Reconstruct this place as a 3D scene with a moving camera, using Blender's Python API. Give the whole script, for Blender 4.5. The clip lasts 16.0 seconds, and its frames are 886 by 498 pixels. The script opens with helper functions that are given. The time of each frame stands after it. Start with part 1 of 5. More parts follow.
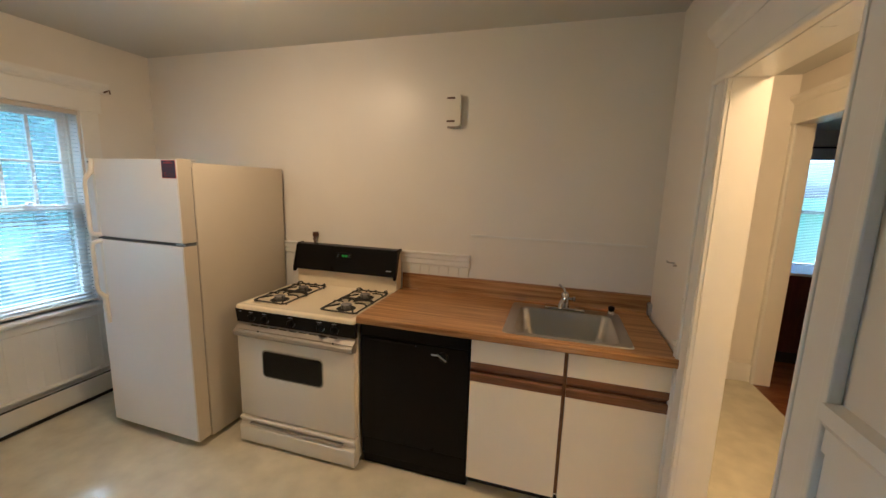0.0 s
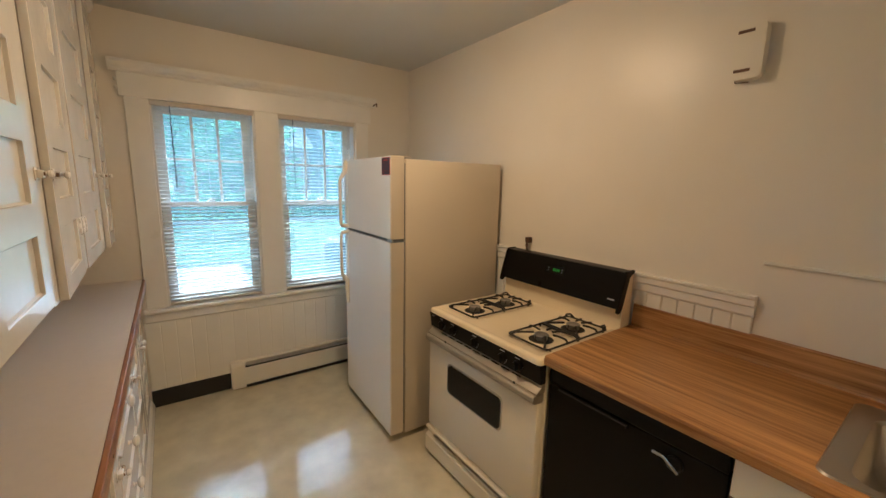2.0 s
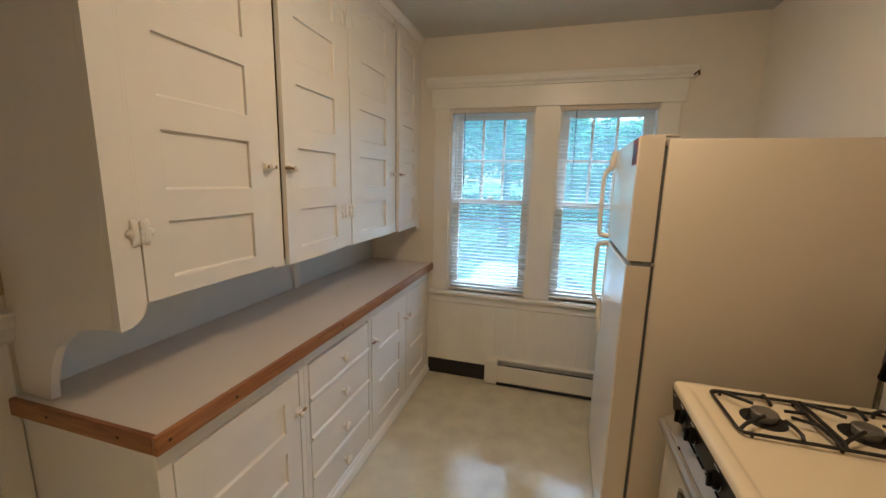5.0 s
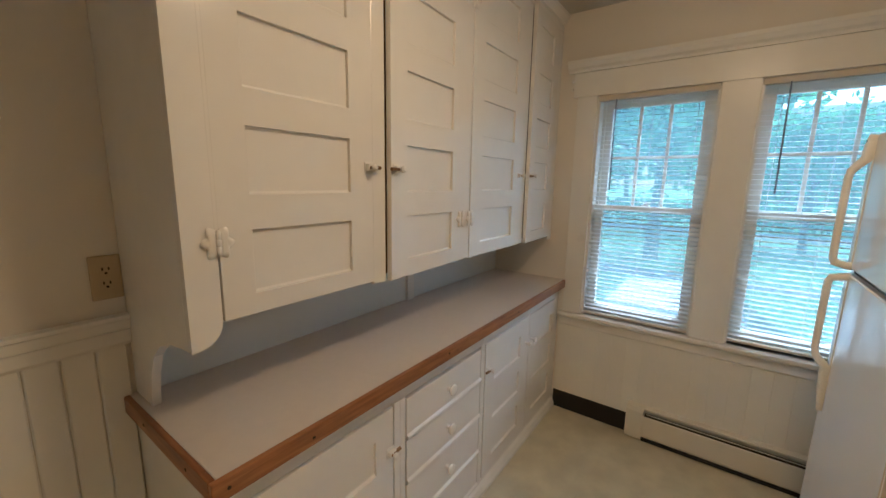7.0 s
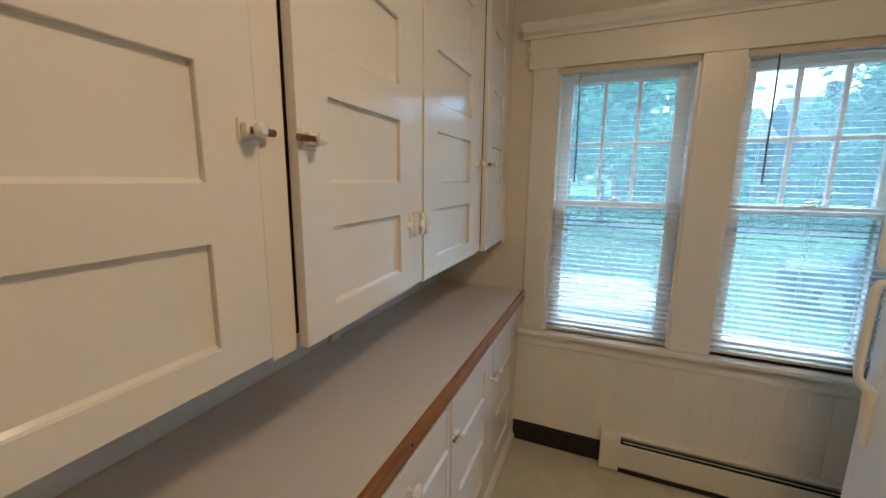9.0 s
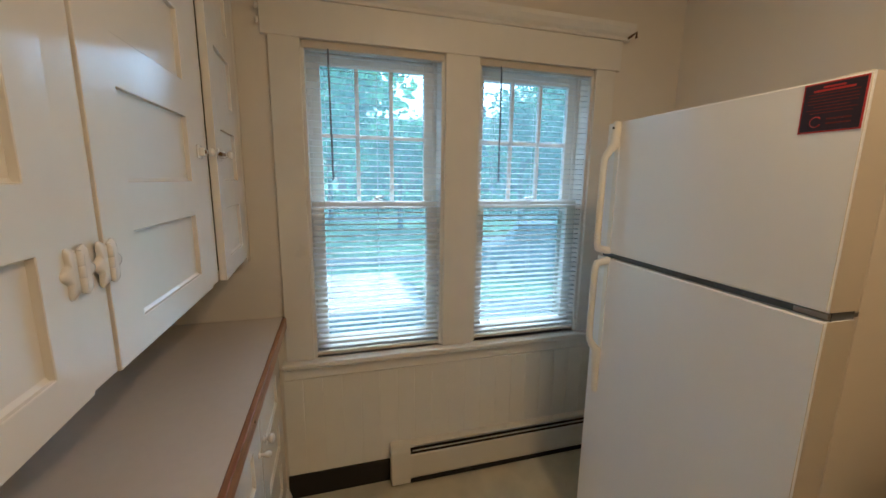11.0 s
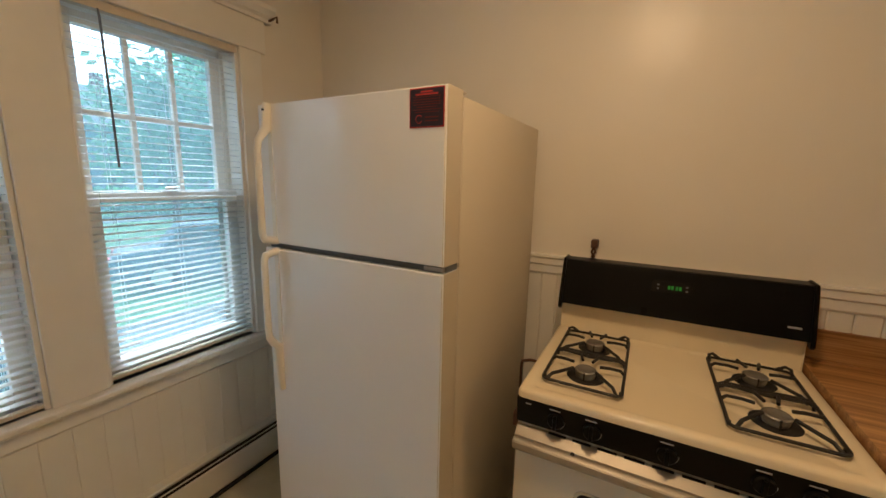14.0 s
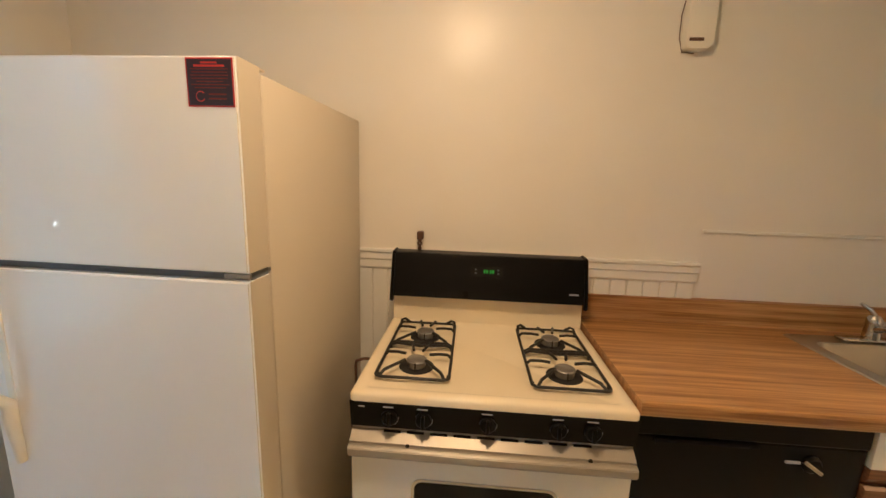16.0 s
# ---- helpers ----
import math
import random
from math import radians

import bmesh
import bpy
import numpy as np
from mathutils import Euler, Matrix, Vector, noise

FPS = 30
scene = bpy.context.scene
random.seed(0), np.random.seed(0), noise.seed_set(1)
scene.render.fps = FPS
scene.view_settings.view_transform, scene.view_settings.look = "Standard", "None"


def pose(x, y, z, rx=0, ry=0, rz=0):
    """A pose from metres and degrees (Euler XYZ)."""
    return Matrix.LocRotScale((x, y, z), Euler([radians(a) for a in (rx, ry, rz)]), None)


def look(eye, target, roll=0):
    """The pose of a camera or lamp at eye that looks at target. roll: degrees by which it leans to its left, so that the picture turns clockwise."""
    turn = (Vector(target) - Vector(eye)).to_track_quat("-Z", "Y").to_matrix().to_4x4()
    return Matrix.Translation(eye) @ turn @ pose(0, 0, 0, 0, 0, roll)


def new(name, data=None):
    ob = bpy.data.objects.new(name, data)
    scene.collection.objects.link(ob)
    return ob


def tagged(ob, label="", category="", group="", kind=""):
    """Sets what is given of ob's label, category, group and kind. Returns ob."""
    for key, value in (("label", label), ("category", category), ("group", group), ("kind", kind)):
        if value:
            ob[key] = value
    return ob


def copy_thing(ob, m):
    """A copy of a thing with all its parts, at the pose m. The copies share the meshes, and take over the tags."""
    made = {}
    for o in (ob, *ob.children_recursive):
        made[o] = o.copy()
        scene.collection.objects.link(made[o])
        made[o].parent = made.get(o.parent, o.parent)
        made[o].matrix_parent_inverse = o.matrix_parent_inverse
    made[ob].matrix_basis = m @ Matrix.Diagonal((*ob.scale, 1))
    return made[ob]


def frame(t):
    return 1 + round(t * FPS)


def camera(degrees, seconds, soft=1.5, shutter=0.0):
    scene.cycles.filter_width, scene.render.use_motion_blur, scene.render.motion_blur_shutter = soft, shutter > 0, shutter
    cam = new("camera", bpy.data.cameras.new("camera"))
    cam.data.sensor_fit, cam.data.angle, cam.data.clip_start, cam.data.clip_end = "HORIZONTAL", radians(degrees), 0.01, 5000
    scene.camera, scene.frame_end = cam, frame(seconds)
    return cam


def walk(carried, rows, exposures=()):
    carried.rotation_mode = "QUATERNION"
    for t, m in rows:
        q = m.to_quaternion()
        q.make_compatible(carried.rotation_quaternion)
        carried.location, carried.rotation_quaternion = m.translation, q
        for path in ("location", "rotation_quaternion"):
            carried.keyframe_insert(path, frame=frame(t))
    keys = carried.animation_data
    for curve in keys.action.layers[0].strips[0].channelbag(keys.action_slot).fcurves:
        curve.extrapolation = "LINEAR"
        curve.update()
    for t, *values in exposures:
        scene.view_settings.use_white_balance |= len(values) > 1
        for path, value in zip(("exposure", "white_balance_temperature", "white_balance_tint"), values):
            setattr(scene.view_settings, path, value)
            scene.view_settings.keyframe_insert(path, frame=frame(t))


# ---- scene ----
cam = camera(98.4, 16.0)
PATH = [
    (0, (-1.027, 1.891, 1.635), (-1.583, 3.785, 1.309), 1.7),
    (0.5, (-1.043, 2.08, 1.641), (-1.876, 3.868, 1.309), 1.5),
    (1, (-1.069, 2.215, 1.628), (-2.211, 3.822, 1.29), 1.5),
    (1.5, (-1.091, 2.344, 1.612), (-2.463, 3.758, 1.271), 1.2),
    (2, (-1.106, 2.499, 1.589), (-2.707, 3.65, 1.254), 1.3),
    (2.5, (-1.094, 2.647, 1.574), (-2.861, 3.524, 1.241), 1.1),
    (3, (-1.085, 2.838, 1.569), (-2.977, 3.396, 1.239), 0.9),
    (3.5, (-1.108, 2.971, 1.565), (-3.065, 3.211, 1.23), 0.8),
    (4, (-1.194, 3.084, 1.547), (-3.165, 3.041, 1.21), 0.8),
    (4.2, (-1.244, 3.125, 1.55), (-3.21, 2.987, 1.211), 1.0),
    (6.5, (-1.701, 3.282, 1.555), (-3.327, 2.17, 1.207), 1.0),
    (7, (-1.761, 3.129, 1.551), (-3.358, 1.976, 1.206), 1.0),
    (7.5, (-1.834, 2.991, 1.54), (-3.431, 1.835, 1.2), 0.9),
    (8, (-1.942, 2.884, 1.527), (-3.568, 1.77, 1.187), 0.9),
    (8.2, (-1.992, 2.854, 1.524), (-3.639, 1.771, 1.182), 0.8),
    (10.3, (-2.436, 2.567, 1.52), (-4.403, 2.658, 1.166), 0.8),
    (10.5, (-2.464, 2.565, 1.521), (-4.421, 2.779, 1.17), 0.8),
    (11, (-2.531, 2.555, 1.525), (-4.424, 3.097, 1.172), 0.8),
    (11.5, (-2.581, 2.561, 1.515), (-4.366, 3.392, 1.163), 0.9),
    (12, (-2.592, 2.575, 1.509), (-4.23, 3.67, 1.162), 1.1),
    (12.5, (-2.596, 2.59, 1.504), (-4.073, 3.893, 1.159), 1.1),
    (13, (-2.589, 2.596, 1.502), (-3.887, 4.078, 1.153), 1.2),
    (13.5, (-2.58, 2.612, 1.496), (-3.697, 4.234, 1.146), 1.2),
    (14, (-2.565, 2.633, 1.499), (-3.488, 4.372, 1.146), 1.3),
    (14.5, (-2.556, 2.64, 1.495), (-3.284, 4.47, 1.147), 1.3),
    (15, (-2.546, 2.658, 1.488), (-3.071, 4.557, 1.146), 1.4),
    (15.5, (-2.539, 2.677, 1.494), (-2.874, 4.618, 1.143), 1.5),
    (16, (-2.529, 2.701, 1.498), (-2.67, 4.663, 1.135), 1.8),
]
walk(cam, [(t, look(eye, target, roll)) for t, eye, target, roll in PATH],
     [(0.0, 3.35, 4650, 5), (1.5, 3.2, 4950, 5), (3.5, 3.17, 4700, 4), (7.0, 2.98, 4700, 4), (11.0, 2.82, 4850, 4), (12.5, 2.74, 4950, 4), (14.5, 2.95, 5400, 6), (15.5, 3.27, 5200, 6), (16.0, 3.65, 5050, 6)])

# ---- daylight and lamps ----
world = bpy.data.worlds.new("sky")
scene.world = world
world.use_nodes = True
wn = world.node_tree.nodes
sky = wn.new("ShaderNodeTexSky")
sky.sky_type, sky.sun_disc = "NISHITA", False
sky.dust_density, sky.air_density = 4.0, 0.8
sky.sun_elevation, sky.sun_rotation = radians(58), radians(290)
wn["Background"].inputs["Strength"].default_value = 0.13
world.node_tree.links.new(sky.outputs["Color"], wn["Background"].inputs["Color"])

sun = new("sun", bpy.data.lights.new("sun", "SUN"))
sun.data.energy, sun.data.angle, sun.data.color = 0.42, radians(60), (1.0, 0.95, 0.86)
sun.matrix_world = look((-10, 3.6, 17), (0, 0, 0))


def bulb(name, place, radius, watts, colour):
    data = bpy.data.lights.new(name, "POINT")
    data.shadow_soft_size, data.energy, data.color = radius, watts, colour
    ob = new(name, data)
    ob.location = place
    return ob


def downlight(name, place, size, watts, colour):
    data = bpy.data.lights.new(name, "AREA")
    data.shape, data.size, data.energy, data.color = "DISK", size, watts, colour
    ob = new(name, data)
    ob.matrix_world = look(place, (place[0], place[1] + 0.0001, place[2] - 1))
    return ob


bulb("kitchen_bulb", (-2.60, 3.25, 2.42), 0.07, 1.3, (1.0, 0.585, 0.265))
downlight("kitchen_reflector", (-2.60, 3.25, 2.47), 0.24, 1.0, (1.0, 0.585, 0.265))
bulb("hall_bulb", (0.25, 3.3, 2.42), 0.16, 7.4, (1.0, 0.55, 0.21))

# ---- materials ----


def material(name, colour, rough=0.5, metal=0.0, vary=0.08, scale=6.0, bump=0.1, fine=120.0, coat=0.0, random_tint=0.0, ior=1.45, wavy=0.0):
    """A surface with a broad and a fine variation of tone, roughness and relief."""
    m = bpy.data.materials.new(name)
    m.use_nodes = True
    nt, n = m.node_tree, m.node_tree.nodes
    b = n["Principled BSDF"]
    b.inputs["Metallic"].default_value = metal
    b.inputs["Coat Weight"].default_value = coat
    b.inputs["IOR"].default_value = ior
    geo = n.new("ShaderNodeNewGeometry")
    big, small = n.new("ShaderNodeTexNoise"), n.new("ShaderNodeTexNoise")
    big.inputs["Scale"].default_value, big.inputs["Detail"].default_value = scale, 5
    small.inputs["Scale"].default_value, small.inputs["Detail"].default_value = fine, 3
    for t in (big, small):
        nt.links.new(geo.outputs["Position"], t.inputs["Vector"])
    mix = n.new("ShaderNodeMix")
    mix.data_type = "RGBA"
    mix.inputs["A"].default_value = (*[c * (1 - vary) for c in colour], 1)
    mix.inputs["B"].default_value = (*[min(1, c * (1 + vary)) for c in colour], 1)
    nt.links.new(big.outputs["Fac"], mix.inputs["Factor"])
    out = mix.outputs["Result"]
    if random_tint:
        info, hsv, mr = n.new("ShaderNodeObjectInfo"), n.new("ShaderNodeHueSaturation"), n.new("ShaderNodeMapRange")
        mr.inputs["To Min"].default_value, mr.inputs["To Max"].default_value = 1 - random_tint, 1 + random_tint
        nt.links.new(info.outputs["Random"], mr.inputs["Value"])
        nt.links.new(mr.outputs["Result"], hsv.inputs["Value"])
        nt.links.new(out, hsv.inputs["Color"])
        out = hsv.outputs["Color"]
    nt.links.new(out, b.inputs["Base Color"])
    rr = n.new("ShaderNodeMapRange")
    rr.inputs["To Min"].default_value, rr.inputs["To Max"].default_value = max(0.02, rough * 0.8), min(1, rough * 1.2)
    nt.links.new(big.outputs["Fac"], rr.inputs["Value"])
    nt.links.new(rr.outputs["Result"], b.inputs["Roughness"])
    if bump:
        bp = n.new("ShaderNodeBump")
        bp.inputs["Strength"].default_value, bp.inputs["Distance"].default_value = bump, 0.0007
        nt.links.new(small.outputs["Fac"], bp.inputs["Height"])
        nt.links.new(bp.outputs["Normal"], b.inputs["Normal"])
        if wavy:
            wide, bw = n.new("ShaderNodeTexNoise"), n.new("ShaderNodeBump")
            wide.inputs["Scale"].default_value, wide.inputs["Detail"].default_value = 3.5, 3
            nt.links.new(geo.outputs["Position"], wide.inputs["Vector"])
            bw.inputs["Strength"].default_value, bw.inputs["Distance"].default_value = wavy, 0.02
            nt.links.new(wide.outputs["Fac"], bw.inputs["Height"])
            nt.links.new(bw.outputs["Normal"], bp.inputs["Normal"])
    return m


def wood(name, dark, light, stretch, rough=0.35, strips=0.0):
    """Grain stretched along the axis with the smallest number of stretch; strips: how strongly single staves differ."""
    m = bpy.data.materials.new(name)
    m.use_nodes = True
    nt, n = m.node_tree, m.node_tree.nodes
    b = n["Principled BSDF"]
    b.inputs["Roughness"].default_value = rough
    geo, mp = n.new("ShaderNodeNewGeometry"), n.new("ShaderNodeMapping")
    mp.inputs["Scale"].default_value = stretch
    nt.links.new(geo.outputs["Position"], mp.inputs["Vector"])
    grain, band = n.new("ShaderNodeTexNoise"), n.new("ShaderNodeTexNoise")
    grain.inputs["Scale"].default_value, grain.inputs["Detail"].default_value, grain.inputs["Distortion"].default_value = 6.0, 8, 0.4
    band.inputs["Scale"].default_value, band.inputs["Detail"].default_value = 1.3, 1
    for t in (grain, band):
        nt.links.new(mp.outputs["Vector"], t.inputs["Vector"])
    mixf = n.new("ShaderNodeMix")
    mixf.inputs["Factor"].default_value = 0.35 + strips
    nt.links.new(grain.outputs["Fac"], mixf.inputs["A"])
    nt.links.new(band.outputs["Fac"], mixf.inputs["B"])
    ramp = n.new("ShaderNodeValToRGB")
    ramp.color_ramp.elements[0].position, ramp.color_ramp.elements[1].position = 0.36, 0.64
    ramp.color_ramp.elements[0].color, ramp.color_ramp.elements[1].color = (*dark, 1), (*light, 1)
    nt.links.new(mixf.outputs["Result"], ramp.inputs["Fac"])
    nt.links.new(ramp.outputs["Color"], b.inputs["Base Color"])
    bp = n.new("ShaderNodeBump")
    bp.inputs["Strength"].default_value, bp.inputs["Distance"].default_value = 0.12, 0.002
    nt.links.new(grain.outputs["Fac"], bp.inputs["Height"])
    nt.links.new(bp.outputs["Normal"], b.inputs["Normal"])
    return m


def glow(name, colour, strength):
    m = bpy.data.materials.new(name)
    m.use_nodes = True
    b = m.node_tree.nodes["Principled BSDF"]
    b.inputs["Base Color"].default_value = (*colour, 1)
    b.inputs["Emission Color"].default_value = (*colour, 1)
    b.inputs["Emission Strength"].default_value = strength
    return m


def clear_glass(name):
    m = bpy.data.materials.new(name)
    m.use_nodes = True
    b = m.node_tree.nodes["Principled BSDF"]
    b.inputs["Transmission Weight"].default_value = 1.0
    b.inputs["Roughness"].default_value = 0.0
    b.inputs["IOR"].default_value = 1.1
    b.inputs["Base Color"].default_value = (0.80, 0.93, 0.93, 1)
    return m


def dusty_screen(name):
    """Insect screen: part open, part lit through by the daylight."""
    m = bpy.data.materials.new(name)
    m.use_nodes = True
    nt, n = m.node_tree, m.node_tree.nodes
    n.remove(n["Principled BSDF"])
    a, b, mix = n.new("ShaderNodeBsdfTransparent"), n.new("ShaderNodeBsdfTranslucent"), n.new("ShaderNodeMixShader")
    b.inputs["Color"].default_value = (0.26, 0.37, 0.39, 1)
    mix.inputs["Fac"].default_value = 0.20
    nt.links.new(a.outputs[0], mix.inputs[1])
    nt.links.new(b.outputs[0], mix.inputs[2])
    nt.links.new(mix.outputs[0], n["Material Output"].inputs["Surface"])
    return m


SCREEN = dusty_screen("dusty_insect_screen")
WALL = material("cream_wall_paint", (0.785, 0.74, 0.655), 0.34, vary=0.04, scale=2.5, bump=0.14, fine=60, wavy=0.25)
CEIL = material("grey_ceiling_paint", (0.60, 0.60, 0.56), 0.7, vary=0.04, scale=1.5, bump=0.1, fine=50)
TRIM = material("white_gloss_trim", (0.80, 0.78, 0.72), 0.3, vary=0.04, scale=9, bump=0.12, fine=40)
BOARD = material("white_beadboard_paint", (0.80, 0.78, 0.71), 0.35, vary=0.05, scale=7, bump=0.12, fine=50, random_tint=0.02)
CAB = material("white_cabinet_gloss", (0.82, 0.80, 0.75), 0.15, vary=0.04, scale=8, bump=0.16, fine=30, wavy=0.12)
BLUE = material("pale_blue_splash_paint", (0.70, 0.735, 0.725), 0.4, vary=0.04, scale=5, bump=0.1)
GROOVE = material("groove_dirt", (0.72, 0.68, 0.58), 0.8, vary=0.2, scale=20, bump=0)
VINYL = material("cream_vinyl_floor", (0.60, 0.555, 0.41), 0.13, vary=0.26, scale=7.5, bump=0.12, fine=18, coat=0.10, wavy=0.05)
BLACKBASE = material("black_rubber_base", (0.012, 0.012, 0.013), 0.4, vary=0.1)
HEATER = material("cream_heater_enamel", (0.74, 0.71, 0.62), 0.35, vary=0.04)
DARK = material("dark_void", (0.015, 0.014, 0.013), 0.7, vary=0.1)
LAMINATE = material("mauve_grey_laminate", (0.67, 0.61, 0.55), 0.33, vary=0.05, scale=40, bump=0.06, fine=300)
EDGE = wood("brown_wood_edging", (0.20, 0.078, 0.025), (0.37, 0.165, 0.055), (1.2, 14, 14), 0.35)
EDGE_Y = wood("brown_wood_edging_end", (0.20, 0.078, 0.025), (0.37, 0.165, 0.055), (14, 1.2, 14), 0.35)
BUTCHER = wood("woodgrain_laminate", (0.21, 0.09, 0.023), (0.53, 0.295, 0.10), (0.9, 32, 32), 0.3, 0.17)
OAK = wood("brown_oak_pull", (0.12, 0.05, 0.02), (0.22, 0.10, 0.04), (1.5, 20, 20), 0.4)
ALMOND = material("almond_laminate", (0.85, 0.78, 0.61), 0.35, vary=0.03, scale=6, bump=0.05)
FRIDGE = material("white_fridge_enamel", (0.89, 0.89, 0.87), 0.15, vary=0.01, scale=3, bump=0)
# enamel darkened to almond: the side's warm, dimmer light put into its colour
FRIDGESIDE = material("shaded_fridge_side", (0.60, 0.535, 0.42), 0.42, vary=0.03, scale=4, bump=0.3, fine=120)
HANDLE = material("aged_ivory_plastic", (0.80, 0.77, 0.68), 0.35, vary=0.06, scale=14, bump=0.05)
GASKET = material("grey_gasket", (0.13, 0.14, 0.15), 0.6)
STOVE = material("almond_enamel", (0.84, 0.735, 0.52), 0.13, vary=0.03, scale=5, bump=0.03)
STOVEDOOR = material("white_almond_enamel", (0.80, 0.75, 0.63), 0.2, vary=0.02, scale=5, bump=0.03)
BLACKGLASS = material("black_glass", (0.006, 0.006, 0.0065), 0.08, vary=0.1, bump=0.0, ior=1.30)
BLACKPANEL = material("black_enamel", (0.006, 0.0055, 0.005), 0.3, vary=0.1, bump=0, ior=1.22)
IRON = material("black_cast_iron", (0.018, 0.016, 0.014), 0.5, vary=0.25, scale=40, bump=0.2)
STRIP = material("dull_metal_strip", (0.40, 0.36, 0.29), 0.42, metal=0.5, vary=0.06, bump=0)
CHROME = material("chrome", (0.55, 0.54, 0.52), 0.12, metal=1.0, vary=0.03, bump=0)
STEEL = material("brushed_steel", (0.50, 0.475, 0.43), 0.32, metal=1.0, vary=0.04, scale=14, bump=0)
ALLOY = material("burner_alloy", (0.24, 0.23, 0.215), 0.42, metal=0.6, vary=0.15, scale=50, bump=0.1)
GREY = material("grey_marking", (0.45, 0.45, 0.45), 0.5, bump=0)
BROWN = material("brown_plug_plastic", (0.10, 0.05, 0.03), 0.4)
CREAMP = material("cream_plastic", (0.78, 0.74, 0.64), 0.4, vary=0.04)
OUTLET = material("tan_outlet_plastic", (0.50, 0.40, 0.25), 0.45, vary=0.05)
SLAT = material("white_blind_slat", (0.78, 0.78, 0.76), 0.4, vary=0.03, bump=0.03)
nt = SLAT.node_tree
glim, mixs = nt.nodes.new("ShaderNodeBsdfTranslucent"), nt.nodes.new("ShaderNodeMixShader")
glim.inputs["Color"].default_value = (0.85, 0.87, 0.86, 1)
mixs.inputs["Fac"].default_value = 0.38
nt.links.new(nt.nodes["Principled BSDF"].outputs[0], mixs.inputs[1])
nt.links.new(glim.outputs[0], mixs.inputs[2])
nt.links.new(mixs.outputs[0], nt.nodes["Material Output"].inputs["Surface"])
RAIL = material("aged_blind_rail", (0.62, 0.56, 0.46), 0.5, vary=0.08)
WAND = material("clear_grey_wand", (0.16, 0.17, 0.18), 0.2)
NAVY = material("dark_navy_label", (0.03, 0.02, 0.035), 0.4, bump=0)
RED = material("red_print", (0.50, 0.035, 0.03), 0.5, bump=0)
DIMRED = material("dull_red_print", (0.16, 0.02, 0.02), 0.5, bump=0)
BRASS = material("worn_brass", (0.26, 0.16, 0.08), 0.4, metal=0.8, vary=0.15, bump=0)
GREEN = glow("green_display", (0.03, 0.36, 0.03), 0.004)
GLASS = clear_glass("window_glass")
HARDWOOD = wood("red_brown_hardwood", (0.14, 0.05, 0.018), (0.26, 0.10, 0.035), (1.0, 12, 12), 0.25)
DRESSER = wood("dark_mahogany", (0.05, 0.013, 0.008), (0.10, 0.028, 0.015), (10, 10, 1.2), 0.3)
GRASS = material("lawn_grass", (0.032, 0.105, 0.028), 0.9, vary=0.3, scale=0.8, bump=0.5, fine=30)
ASPHALT = material("drive_asphalt", (0.05, 0.05, 0.055), 0.85, vary=0.2, scale=1.2, bump=0.4)
CONCRETE = material("grey_concrete", (0.045, 0.052, 0.058), 0.85, vary=0.15, scale=2, bump=0.3)
BRICK = material("red_brick", (0.26, 0.10, 0.07), 0.85, vary=0.2, scale=6, bump=0.3)
ROOF = material("grey_shingle", (0.12, 0.12, 0.13), 0.9, vary=0.25, scale=5, bump=0.3)
SIDING = material("grey_siding", (0.22, 0.24, 0.26), 0.6, vary=0.06)
BARK = material("tree_bark", (0.10, 0.075, 0.055), 0.9, vary=0.3, scale=12, bump=0.6)
LEAF = material("green_leaves", (0.085, 0.21, 0.10), 0.6, vary=0.45, scale=1.1, bump=0)
CARWHITE = material("white_car_paint", (0.33, 0.34, 0.35), 0.45, vary=0.02, bump=0, coat=0.05)
nt = LEAF.node_tree
thru, mixl = nt.nodes.new("ShaderNodeBsdfTranslucent"), nt.nodes.new("ShaderNodeMixShader")
thru.inputs["Color"].default_value = (0.18, 0.40, 0.17, 1)
mixl.inputs["Fac"].default_value = 0.4
nt.links.new(nt.nodes["Principled BSDF"].outputs[0], mixl.inputs[1])
nt.links.new(thru.outputs[0], mixl.inputs[2])
nt.links.new(mixl.outputs[0], nt.nodes["Material Output"].inputs["Surface"])
CARDARK = material("dark_blue_car_paint", (0.05, 0.07, 0.09), 0.5, vary=0.05, bump=0, coat=0.05)
TYRE = material("tyre_rubber", (0.02, 0.02, 0.02), 0.8)

# ---- mesh helpers ----
BASE = {}


def thing(name, place, label, category, group="", kind=""):
    ob = new(name)
    ob.location = place
    ob.empty_display_size = 0.05
    BASE[ob] = Vector(place)
    return tagged(ob, label, category, group, kind)


def part(name, bm, mat, parent=None, label="", smooth=False):
    """Links a bmesh, drawn in world coordinates, as one mesh object under its parent."""
    base = BASE.get(parent, Vector((0, 0, 0)))
    bmesh.ops.recalc_face_normals(bm, faces=bm.faces)
    bmesh.ops.translate(bm, verts=bm.verts, vec=-base)
    me = bpy.data.meshes.new(name)
    bm.to_mesh(me)
    bm.free()
    me.materials.append(mat)
    if smooth:
        for p in me.polygons:
            p.use_smooth = True
        me.set_sharp_from_angle(angle=radians(38))
    ob = new(name, me)
    BASE[ob] = base
    ob.parent = parent
    if label:
        ob["label"] = label
    return ob


def solo(name, bm, mat, place, label, category, group="", kind="", smooth=False):
    """A thing of one mesh, with its origin at place."""
    bmesh.ops.translate(bm, verts=bm.verts, vec=-Vector(place))
    ob = part(name, bm, mat, None, "", smooth)
    ob.location = place
    BASE[ob] = Vector(place)
    return tagged(ob, label, category, group, kind)


